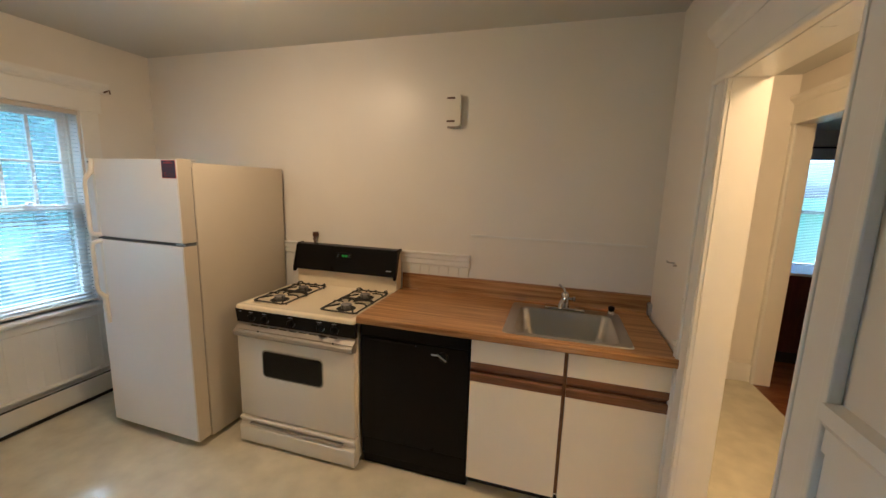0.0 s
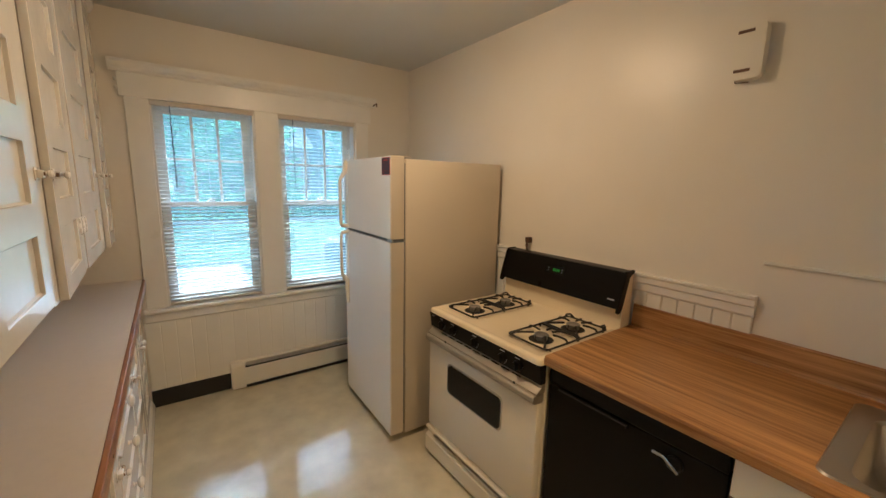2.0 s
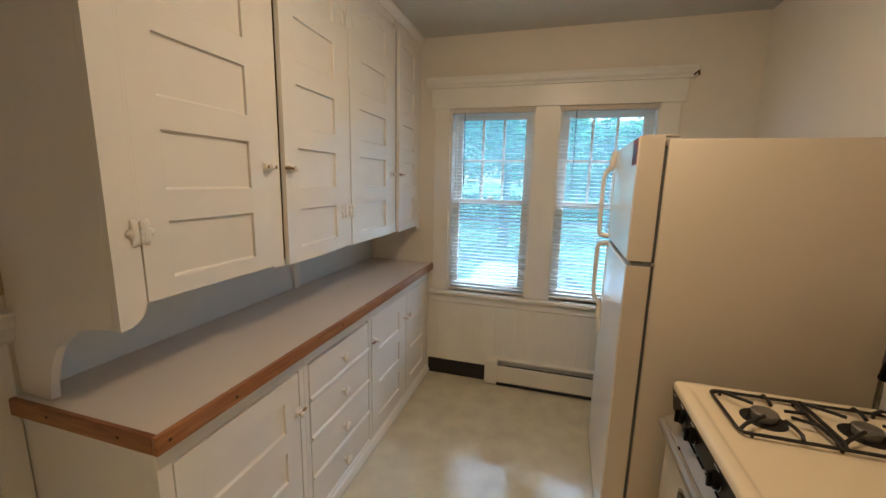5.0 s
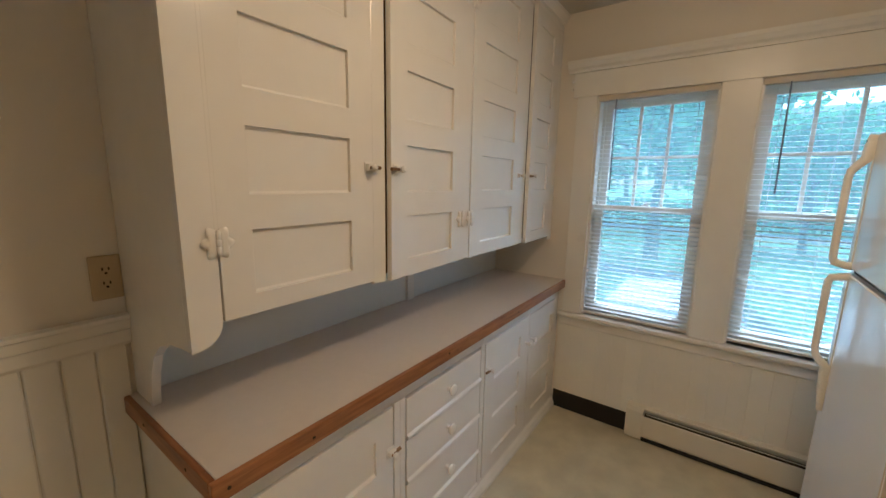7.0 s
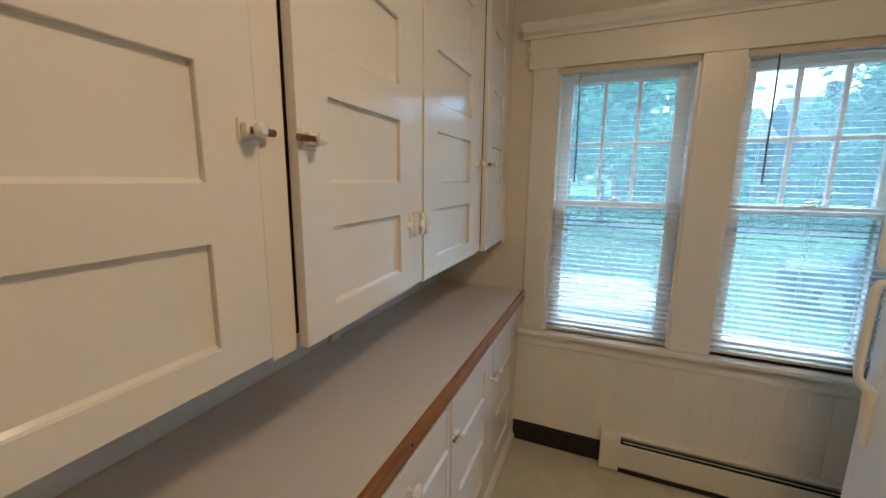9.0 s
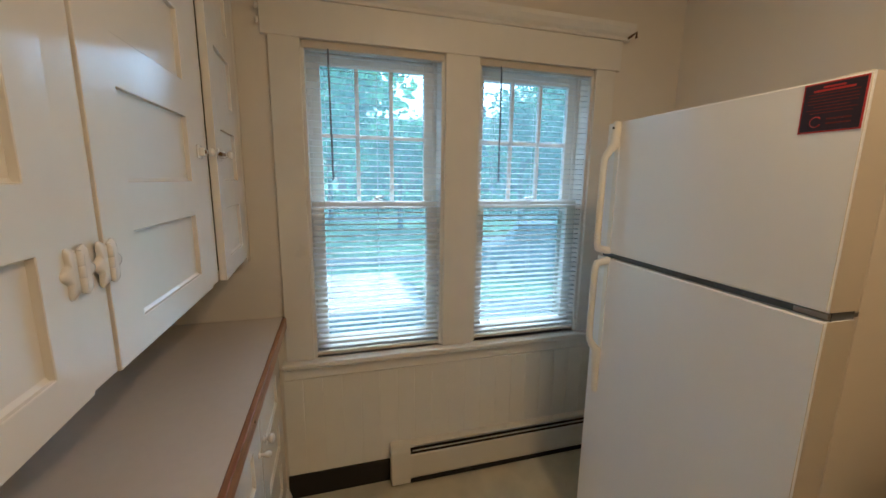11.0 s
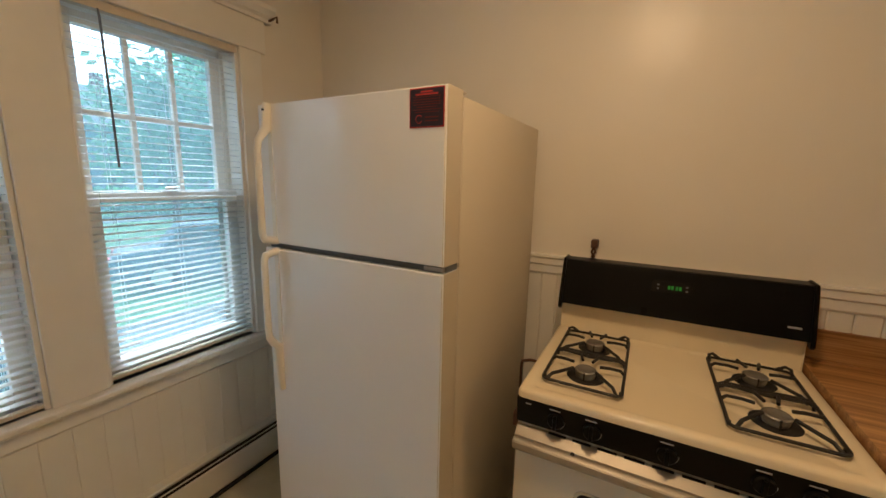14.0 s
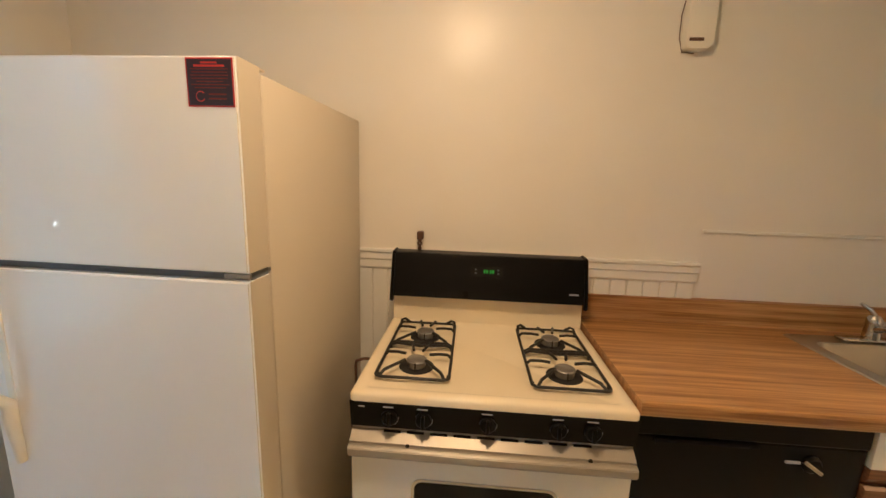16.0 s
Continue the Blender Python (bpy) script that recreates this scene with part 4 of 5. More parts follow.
part("oven_window", prism(rounded(-2.680, -2.274, 0.461, 0.621, 0.024), "y", SY - 0.0062, SY - 0.003), BLACKGLASS, door, "black glass oven window")
drw = part("broiler_drawer", prism([(SY + 0.04, -0.004), (SY - 0.012, -0.004), (SY - 0.018, 0.012), (SY - 0.018, 0.10), (SY + 0.004, 0.112), (SY + 0.004, 0.136), (SY - 0.016, 0.150), (SY - 0.012, 0.162), (SY + 0.04, 0.162)], "x", SX0 - 0.002, SX1 + 0.002, bevel=0.002), STOVEDOOR, st)
part("pull_strip", box(-2.80, -2.14, SY - 0.016, SY + 0.002, 0.119, 0.131, 0.002), STEEL, drw, "metal drawer pull strip")
for x in (SX0 + 0.05, SX1 - 0.05):
    for y in (SY + 0.07, 4.29):
        part("foot", lathe([(0.016, 0), (0.016, 0.033)], (x, y, FZ), sides=10), DARK, st)
# backguard
part("backguard", prism([(4.262, 0.8845), (4.268, 0.91), (4.272, 1.0), (4.268, 1.024), (4.302, 1.158), (4.316, 1.170), (4.345, 1.172), (4.345, 0.8845)], "x", SX0 + 0.006, SX1 - 0.006, bevel=0.003), STOVE, st, smooth=True)
hood = [(4.225, 1.008), (4.232, 1.026), (4.268, 1.168), (4.276, 1.186), (4.340, 1.189), (4.340, 1.174), (4.312, 1.172), (4.300, 1.160), (4.266, 1.022), (4.252, 1.006)]
part("control_hood", prism(hood, "x", SX0 + 0.004, SX1 - 0.004, bevel=0.003), BLACKPANEL, st, "black enamel clock panel", True)
cap = [(4.214, 0.993), (4.222, 1.024), (4.262, 1.172), (4.272, 1.192), (4.342, 1.194), (4.342, 1.176), (4.314, 1.174), (4.297, 1.160), (4.262, 1.018), (4.244, 0.988), (4.226, 0.984)]
for x0, x1 in ((SX0 - 0.001, SX0 + 0.012), (SX1 - 0.012, SX1 + 0.001)):
    part("hood_end_cap", prism(cap, "x", x0, x1, bevel=0.003), BLACKPANEL, st, smooth=True)
slope = (4.268 - 4.232) / (1.168 - 1.026)


def on_hood(name, x0, x1, z0, z1, mat, lift=0.0015):
    ya, yb = 4.232 + slope * (z0 - 1.026), 4.232 + slope * (z1 - 1.026)
    return part(name, prism([(ya - lift, z0), (yb - lift, z1), (yb + 0.002, z1), (ya + 0.002, z0)], "x", x0, x1), mat, st)


on_hood("clock_window", -2.542, -2.410, 1.100, 1.146, BLACKGLASS)
for k in range(4):
    on_hood("clock_digit", -2.487 + 0.011 * k + 0.003 * (k > 1), -2.479 + 0.011 * k + 0.003 * (k > 1), 1.116, 1.130, GREEN, 0.0022)
for x in (-2.523, -2.430):
    for z in (1.113, 1.127):
        on_hood("clock_button", x, x + 0.008, z, z + 0.006, GASKET, 0.0022)
on_hood("name_badge", -2.135, -2.098, 1.044, 1.050, GREY, 0.0022)

# burners and grates
for bx in (-2.706, -2.226):
    for by in (3.868, 4.108):
        part("burner_bowl", lathe([(0.058, 0.0), (0.056, 0.0006), (0.002, 0.0008)], (bx, by, 0.8842), sides=28), DARK, st)
        bn = part("burner", lathe([(0.029, 0.0), (0.031, 0.008), (0.029, 0.016), (0.033, 0.018), (0.034, 0.023), (0.031, 0.026), (0.024, 0.0265), (0.022, 0.0255), (0.002, 0.0255)], (bx, by, 0.885), sides=28), ALLOY, st, "grey alloy burner head", True)
        part("igniter", tube([(bx, by - 0.042, 0.885), (bx, by - 0.040, 0.914)], 0.0022, 6), IRON, bn)


def grate(x0, x1, y0, y1):
    """A round-cornered wire frame on short feet with a heavy cross bar and fingers that rise towards the burners."""
    z, c, ym = 0.897, (x0 + x1) / 2, (y0 + y1) / 2
    ring = [(x, y, z) for x, y in rounded(x0, x1, y0, y1, 0.02, 4)]
    bm = tube(ring + ring[:1], 0.0048, 8)
    for x in (x0 + 0.004, x1 - 0.004):
        for y in (y0 + 0.03, ym, y1 - 0.03):
            tube([(x, y, z), (x, y, 0.8845)], 0.0045, 8, bm=bm)
    for sx, xe in ((1, x0), (-1, x1)):
        tube([(xe + sx * 0.004, y1 - 0.035, z), (xe + sx * 0.004, y1 - 0.014, z + 0.014), (xe + sx * 0.016, y1 - 0.003, z + 0.016), (xe + sx * 0.036, y1, z + 0.002)], 0.0052, 8, bm=bm)
    for dy in (-0.007, 0.007):
        tube([(x0, ym + dy, z), (x0 + 0.02, ym + dy, z + 0.011), (c, ym + dy * 1.6, z + 0.008), (x1 - 0.02, ym + dy, z + 0.011), (x1, ym + dy, z)], 0.0058, 8, bm=bm)
    for a, b in ((y0, ym), (ym, y1)):
        m = (a + b) / 2
        for sx in (-1, 1):
            xe = c + sx * (x1 - x0) / 2
            tube([(xe, m + 0.030, z), (xe - sx * 0.012, m + 0.030, z + 0.013), (c + sx * 0.07, m + 0.028, z + 0.015), (c + sx * 0.040, m + 0.022, z + 0.014)], 0.0052, 8, bm=bm)
            tube([(c + sx * 0.100, a + 0.004, z), (c + sx * 0.088, a + 0.022, z + 0.012), (c + sx * 0.034, m - 0.026, z + 0.015)], 0.0052, 8, bm=bm)
            tube([(c + sx * 0.030, b - 0.006, z + 0.010), (c + sx * 0.016, m + 0.046, z + 0.015)], 0.0050, 8, bm=bm)
    return part("grate", bm, IRON, st, "black cast iron double grate", True)


grate(-2.822, -2.594, 3.765, 4.222)
grate(-2.342, -2.110, 3.765, 4.222)

# plug and cord above the range
pl = thing("wall_plug", (-2.747, YN, 1.22), "brown plug with twisted cord in the wall above the range", "plug")
part("plug_body", box(-2.762, -2.734, YN - 0.04, YN, 1.232, 1.268, 0.005), BROWN, pl)
part("cord", tube([(-2.748, YN - 0.03, 1.234), (-2.742, YN - 0.034, 1.215), (-2.754, YN - 0.03, 1.195), (-2.748, YN - 0.012, 1.17), (-2.75, YN - 0.0275, 1.10)], 0.0045, 8), BROWN, pl, smooth=True)
part("cord", tube([(-2.750, YN - 0.03, 1.234), (-2.757, YN - 0.034, 1.215), (-2.744, YN - 0.03, 1.195), (-2.76, YN - 0.012, 1.17), (-2.765, YN - 0.0275, 1.10)], 0.0045, 8), BROWN, pl, smooth=True)

gp = thing("gas_pipe", (-2.93, 4.0, FZ), "dark iron gas pipe between refrigerator and range", "pipe")
part("riser", tube([(-2.935, 4.0, FZ), (-2.935, 4.0, 0.80), (-2.93, 3.99, 0.825), (-2.90, 3.985, 0.838), (-2.867, 3.98, 0.842)], 0.0055, 8), BROWN, gp, smooth=True)
part("valve", box(-2.952, -2.918, 3.98, 4.02, 0.55, 0.61, 0.006), BROWN, gp)

# ---- dishwasher ----
CT, CB = 0.914, 0.874
BX0, BX1, BY = -2.042, -0.468, 3.735
dw = thing("dishwasher", (-1.735, 4.0, 0), "black built-in dishwasher under the woodgrain counter", "dishwasher")
part("tub", box(-2.036, -1.405, BY + 0.03, 4.34, FZ, CB - 0.004), BLACKPANEL, dw)
part("door", box(-2.036, -1.405, BY - 0.004, BY + 0.03, 0.165, 0.79, 0.004), BLACKPANEL, dw)
cp = part("control_panel", box(-2.036, -1.405, BY - 0.012, BY + 0.03, 0.795, 0.862, 0.006), BLACKPANEL, dw)
part("pull_lip", prism([(BY - 0.012, 0.79), (BY - 0.022, 0.784), (BY - 0.022, 0.776), (BY - 0.004, 0.772)], "x", -1.98, -1.70), BLACKPANEL, dw)
part("dial", lathe([(0.026, 0), (0.026, -0.006), (0.02, -0.012), (0.002, -0.013)], (-1.545, BY - 0.004, 0.738), "y", 20), BLACKPANEL, dw)
bm = box(-0.032, 0.032, -0.005, 0.005, -0.006, 0.006, 0.003)
bmesh.ops.transform(bm, matrix=Matrix.Translation((-1.552, BY - 0.02, 0.738)) @ Matrix.Rotation(radians(35), 4, "Y"), verts=bm.verts)
part("latch", bm, CHROME, dw, "small chrome latch")
part("latch_base", box(-1.615, -1.575, BY - 0.010, BY - 0.003, 0.737, 0.745, 0.002), GREY, dw)
part("lower_panel", box(-2.036, -1.405, BY + 0.004, BY + 0.03, 0.055, 0.158, 0.003), BLACKPANEL, dw)
part("kick_plate", box(-2.045, -1.422, BY + 0.045, BY + 0.06, FZ, 0.05), DARK, dw)

# ---- sink cabinet ----
sc = thing("sink_cabinet", (-0.93, 4.0, 0), "almond laminate sink cabinet with brown oak finger pulls", "cabinet", "lower cabinets")
part("body", box(-1.400, BX1, BY + 0.02, 4.34, 0.065, 0.70), ALMOND, sc)
part("plinth", box(-1.40, BX1 - 0.01, BY + 0.085, 4.33, FZ, 0.065), DARK, sc)
part("apron_rail", box(-1.400, BX1, BY + 0.006, BY + 0.0195, 0.60, CB - 0.002), OAK, sc)
part("toe_kick", box(-1.400, BX1, BY + 0.07, BY + 0.085, FZ, 0.0645), DARK, sc)
for a, b in ((-1.397, -0.939), (-0.921, BX1 - 0.002)):
    part("false_drawer", box(a, b, BY - 0.014, BY + 0.005, 0.742, 0.864, 0.0015), ALMOND, sc)
    dr = part("door", box(a, b, BY - 0.014, BY + 0.019, 0.072, 0.635, 0.0015), ALMOND, sc)
    part("pull_rail", prism([(BY + 0.005, 0.741), (BY - 0.014, 0.741), (BY - 0.014, 0.712), (BY - 0.004, 0.696), (BY + 0.005, 0.696)], "x", a, b), OAK, sc, "brown oak finger pull")
    part("pull_rail", prism([(BY + 0.005, 0.636), (BY - 0.014, 0.636), (BY - 0.014, 0.676), (BY - 0.004, 0.684), (BY + 0.005, 0.684)], "x", a, b), OAK, dr, "brown oak finger pull")
part("centre_stile", box(-0.9385, -0.9215, BY - 0.002, BY + 0.019, 0.09, 0.868), OAK, sc)

# ---- counter with a cut-out for the sink ----
SKX0, SKX1, SKY0, SKY1 = -1.250, -0.632, 3.738, 4.285
co = thing("counter", (-1.25, 4.0, CB), "orange-brown woodgrain laminate counter with backsplash", "counter")
CF = 3.690
bm = plate([BX0, SKX0 + 0.02, SKX1 - 0.02, BX1], [CF + 0.012, SKY0 + 0.02, SKY1 - 0.02, 4.348], [(1, 1)], "z", CB, CT)
part("top", bm, BUTCHER, co)
nose = [(CF + 0.012, CB), (CF + 0.002, CB), (CF, CB + 0.006), (CF, CT - 0.010), (CF + 0.004, CT - 0.002), (CF + 0.012, CT)]
part("front_edge", prism(nose, "x", BX0, BX1), BUTCHER, co)
part("backsplash", prism([(4.348, CT - 0.02), (4.348, CT + 0.004), (4.35, CT + 0.012), (4.352, 1.020), (4.369, 1.024), (4.369, CT - 0.02)], "x", BX0, BX1 + 0.015), BUTCHER, co)

sk = thing("sink", ((SKX0 + SKX1) / 2, 3.97, CT), "single-bowl stainless steel drop-in sink", "sink")
bm = bmesh.new()
mx, my = (SKX0 + SKX1) / 2, (SKY0 + SKY1) / 2
loops = [(SKX0, SKX1, SKY0, SKY1, CT + 0.0005, 0.03), (SKX0 + 0.004, SKX1 - 0.004, SKY0 + 0.004, SKY1 - 0.004, CT + 0.005, 0.03), (SKX0 + 0.055, SKX1 - 0.055, SKY0 + 0.032, SKY1 - 0.075, CT + 0.003, 0.05),
         (SKX0 + 0.062, SKX1 - 0.062, SKY0 + 0.039, SKY1 - 0.082, CT - 0.006, 0.05), (SKX0 + 0.072, SKX1 - 0.072, SKY0 + 0.05, SKY1 - 0.093, CT - 0.13, 0.06), (SKX0 + 0.10, SKX1 - 0.10, SKY0 + 0.08, SKY1 - 0.12, CT - 0.165, 0.06), (mx - 0.06, mx + 0.06, my - 0.07, my + 0.05, CT - 0.17, 0.05)]
rings = [[bm.verts.new((x, y, z)) for x, y in rounded(a, b, c, d, r, 5)] for a, b, c, d, z, r in loops]
for a, b in zip(rings, rings[1:]):
    for k in range(len(a)):
        bm.faces.new((a[k], a[(k + 1) % len(a)], b[(k + 1) % len(a)], b[k]))
bm.faces.new(rings[-1])
part("basin", bm, STEEL, sk, smooth=True)
part("drain", lathe([(0.042, 0.0), (0.040, 0.003), (0.028, 0.002), (0.002, 0.001)], (mx, my - 0.01, CT - 0.169), sides=20), CHROME, sk, smooth=True)

fa = thing("faucet", (mx - 0.0, SKY1 - 0.035, CT), "low chrome kitchen faucet with lever handle", "faucet")
FYY = SKY1 - 0.038
part("deck_plate", box(mx - 0.115, mx + 0.115, FYY - 0.026, FYY + 0.026, CT + 0.004, CT + 0.017, 0.007, 3), CHROME, fa, smooth=True)
part("column", lathe([(0.027, 0), (0.026, 0.03), (0.023, 0.05), (0.025, 0.056), (0.024, 0.082), (0.014, 0.094), (0.002, 0.096)], (mx, FYY, CT + 0.016), sides=20), CHROME, fa, smooth=True)
part("spout", tube([(mx, FYY, CT + 0.052), (mx - 0.008, FYY - 0.05, CT + 0.072), (mx - 0.02, FYY - 0.12, CT + 0.086), (mx - 0.03, FYY - 0.17, CT + 0.078), (mx - 0.031, FYY - 0.178, CT + 0.055)], [0.015, 0.012, 0.011, 0.011, 0.0115], 12), CHROME, fa, smooth=True)
part("lever", tube([(mx, FYY, CT + 0.106), (mx - 0.01, FYY + 0.012, CT + 0.128), (mx - 0.04, FYY + 0.022, CT + 0.150)], [0.010, 0.008, 0.006], 10), CHROME, fa, smooth=True)
part("side_knob", lathe([(0.009, 0.0), (0.009, 0.018), (0.014, 0.022), (0.014, 0.036), (0.008, 0.04)], (mx + 0.022, FYY, CT + 0.072), "x", 14), CHROME, fa, smooth=True)
sp = thing("sink_sprayer", (SKX1 - 0.045, SKY1 - 0.03, CT), "black and chrome side sprayer at the sink rim", "sprayer")
part("collar", lathe([(0.024, 0.002), (0.023, 0.012), (0.016, 0.02)], (SKX1 - 0.045, SKY1 - 0.032, CT + 0.002), sides=16), CHROME, sp, smooth=True)
part("head", lathe([(0.015, 0.02), (0.019, 0.036), (0.018, 0.046), (0.008, 0.05)], (SKX1 - 0.045, SKY1 - 0.032, CT + 0.002), sides=16), BLACKPANEL, sp, smooth=True)

# ---- small fixtures ----
ch = thing("door_chime", (-1.702, YN, 2.11), "cream plastic door chime box with dark slots", "door chime")
part("case", prism(rounded(-1.752, -1.654, 2.010, 2.210, 0.02), "y", YN - 0.046, YN, bevel=0.003), CREAMP, ch, smooth=True)
for z in (2.036, 2.176):
    part("slot", box(-1.742, -1.69, YN - 0.048, YN - 0.045, z, z + 0.011), BROWN, ch)
part("wire", tube([(-1.753, YN - 0.004, 2.19), (-1.762, YN - 0.006, 2.14), (-1.760, YN - 0.005, 2.06), (-1.745, YN - 0.006, 2.007), (-1.70, YN - 0.006, 2.004)], 0.002, 6), BROWN, ch)
ou = thing("wall_outlet", (-2.054, YS, 1.274), "tan painted duplex wall outlet", "outlet")
part("plate", box(-2.0835, -2.014, YS, YS + 0.007, 1.212, 1.336, 0.003), OUTLET, ou)
for z in (1.255, 1.294):
    so = part("socket", prism(rounded(-2.066, -2.032, z - 0.014, z + 0.014, 0.012), "y", YS + 0.006, YS + 0.0085), OUTLET, ou)
    for dx in (-0.007, 0.007):
        part("slot", box(-2.049 + dx - 0.0018, -2.049 + dx + 0.0018, YS + 0.0085, YS + 0.0092, z + 0.001, z + 0.009), DARK, so)
    part("slot", lathe([(0.0035, 0.0), (0.0035, 0.0008)], (-2.049, YS + 0.0085, z - 0.007), "y", 8), DARK, so)
wh = thing("wall_hook", (XE, 4.0, 1.292), "small metal screw hook in the wall", "hook")
part("screw", tube([(XE, 4.0, 1.292), (XE - 0.03, 4.0, 1.292), (XE - 0.036, 3.995, 1.30)], 0.004, 6), STEEL, wh)
part("screw", tube([(XE, 3.965, 1.284), (XE - 0.014, 3.965, 1.284)], 0.005, 6), STEEL, wh)
bo = thing("counter_block", (BX1 + 0.012, 4.26, CT + 0.04), "small metal bracket at the counter's back corner", "bracket")
part("plate", box(BX1 - 0.004, XE, 4.31, 4.346, CT + 0.001, CT + 0.075, 0.004), STEEL, bo)


def ceiling_light(x, y):
    ob = thing("ceiling_light", (x, y, H), "round cream ceiling lamp holder", "ceiling light", "ceiling lights")
    part("canopy", lathe([(0.15, 0.0), (0.15, -0.02), (0.14, -0.045), (0.128, -0.05)], (x, y, H), sides=32), TRIM, ob, smooth=True)
    part("socket", lathe([(0.03, -0.05), (0.03, -0.07), (0.022, -0.08)], (x, y, H), sides=20), CREAMP, ob, "cream lamp socket", True)
    return ob


ceiling_light(-2.60, 3.25)
ceiling_light(0.25, 3.3)

# ---- things in the room beyond the hall ----
ds = thing("dresser", (1.75, 6.6, 0), "dark mahogany dresser with a pale top", "dresser")
part("body", box(1.15, 2.3, 6.32, 6.85, 0.1, 0.88, 0.004), DRESSER, ds)
part("top", box(1.13, 2.32, 6.30, 6.87, 0.88, 0.905, 0.004), CREAMP, ds, "pale top")
part("plinth", box(1.17, 2.28, 6.34, 6.83, FZ + 0.004, 0.1), DARK, ds)
wb = thing("window_3", ((BW0 + BW1) / 2, 9.0, 0.62), "white sash window in the room beyond", "window", kind="structure")
bm = box(BW0, BW0 + 0.06, 8.94, 9.02, 0.62, 2.2)
box(BW1 - 0.06, BW1, 8.94, 9.02, 0.62, 2.2, bm=bm)
box(BW0 + 0.06, BW1 - 0.06, 8.98, 9.02, 1.38, 1.43, bm=bm)
part("window_frame", bm, TRIM, wb)
for za, zb in ((0.62, 1.38), (1.43, 2.2)):
    part("pane", box(BW0 + 0.06, BW1 - 0.06, 8.9985, 9.0015, za, zb), GLASS, wb).visible_shadow = False
for a, b in ((BW0 - 0.11, BW0), (BW1, BW1 + 0.11)):
    part("casing_board", box(a, b, 8.938, 8.96, 0.62, 2.2, 0.003), TRIM, wb)
part("head_board", box(BW0 - 0.11, BW1 + 0.11, 8.935, 8.96, 2.2, 2.32, 0.003), TRIM, wb)
bb = thing("mini_blind", ((BW0 + BW1) / 2, 8.95, 2.2), "white mini blind lowered over the far window", "blind", "window blinds")
part("headrail", box(BW0 + 0.004, BW1 - 0.004, 8.925, 8.96, 2.165, 2.198, 0.003), RAIL, bb)
first = part("slat", prism([(8.928, 0.640), (8.952, 0.650), (8.952, 0.6508), (8.928, 0.6408)], "x", BW0 + 0.006, BW1 - 0.006), SLAT, bb)
repeat(first, [(0, 0, 0.0235 * k) for k in range(1, 64)])
cu = thing("curtain_rod", (2.4, 8.9, 2.34), "dark thin curtain rod above the far window", "curtain rod")
part("rod", tube([(1.9, 8.9, 2.34), (3.4, 8.9, 2.34)], 0.012, 8), DARK, cu)

# ---- outdoors: lawn, drive, cars, house and trees ----
G = -1.1
tagged(part("ground", box(-900, 900, -900, 900, G - 0.6, G), GRASS), "green mown lawn", "lawn", kind="structure")
structure("driveway", box(-10.2, -5.2, -14, 30, G, G + 0.02), CONCRETE, "grey concrete driveway beside the house", "driveway")
structure("pavement", box(-15.2, -14.3, -60, 60, G, G + 0.03), CONCRETE, "grey concrete footpath across the lawn", "pavement")
structure("road", box(-30.4, -27.2, -120, 120, G, G + 0.015), ASPHALT, "grey asphalt street", "road")
structure("foundation", box(-4.50, 3.9, -2.6, 9.1, G, -0.125), BRICK, "brick foundation of the house", "foundation")


def car(place, turn, paint, top, label):
    """A parked car, its nose to +x before turning."""
    ob = thing("car", (0, 0, 0), label, "car", "parked cars")
    hull = [(-2.2, 0.28), (-2.25, 0.55), (-2.2, 0.85), (-1.3, 0.95), (0.75, 0.95), (1.9, 0.82), (2.2, 0.62), (2.22, 0.3)]
    part("body", prism(hull, "y", -0.86, 0.86, bevel=0.05), paint, ob, smooth=True)
    cab = [(-1.35, 0.93), (-0.95, 1.42), (0.05, 1.45), (0.85, 0.94)]
    tmp = prism(cab, "y", -0.78, 0.78)
    for v in tmp.verts:
        if v.co.z > 1.2:
            v.co.y *= 0.82
    part("cabin", tmp, paint, ob)
    part("roof", prism([(-0.97, 1.40), (-0.94, 1.455), (0.04, 1.475), (0.07, 1.42)], "y", -0.655, 0.655, bevel=0.01), top, ob)
    glass = [(-1.24, 0.97), (-0.92, 1.36), (0.02, 1.39), (0.68, 0.97)]
    tmp = prism(glass, "y", -0.795, 0.795)
    for v in tmp.verts:
        if v.co.z > 1.2:
            v.co.y *= 0.83
    part("side_glass", tmp, BLACKGLASS, ob)
    tmp = box(-0.01, 0.01, -0.62, 0.62, -0.26, 0.26)
    bmesh.ops.transform(tmp, matrix=Matrix.Translation((0.46, 0, 1.2)) @ Matrix.Rotation(radians(-57), 4, "Y"), verts=tmp.verts)
    part("windscreen", tmp, BLACKGLASS, ob)
    for y in (-0.6, 0.6):
        part("headlight", box(2.12, 2.235, y - 0.16, y + 0.16, 0.60, 0.72, 0.02), CHROME, ob)
        part("tail_light", box(-2.27, -2.2, y - 0.16, y + 0.16, 0.62, 0.80, 0.02), RED, ob)
    for x in (-1.35, 1.35):
        for y in (-0.80, 0.80):
            wh_ = part("wheel", lathe([(0.2, -0.1), (0.31, -0.1), (0.33, -0.06), (0.33, 0.06), (0.31, 0.1), (0.2, 0.1)], (x, y, 0.33), "y", 20), TYRE, ob, smooth=True)
            part("rim", lathe([(0.2, -0.102), (0.2, 0.102)], (x, y, 0.33), "y", 14), STEEL, wh_)
    ob.matrix_world = Matrix.Translation(place) @ Matrix.Rotation(radians(turn), 4, "Z")
    return ob


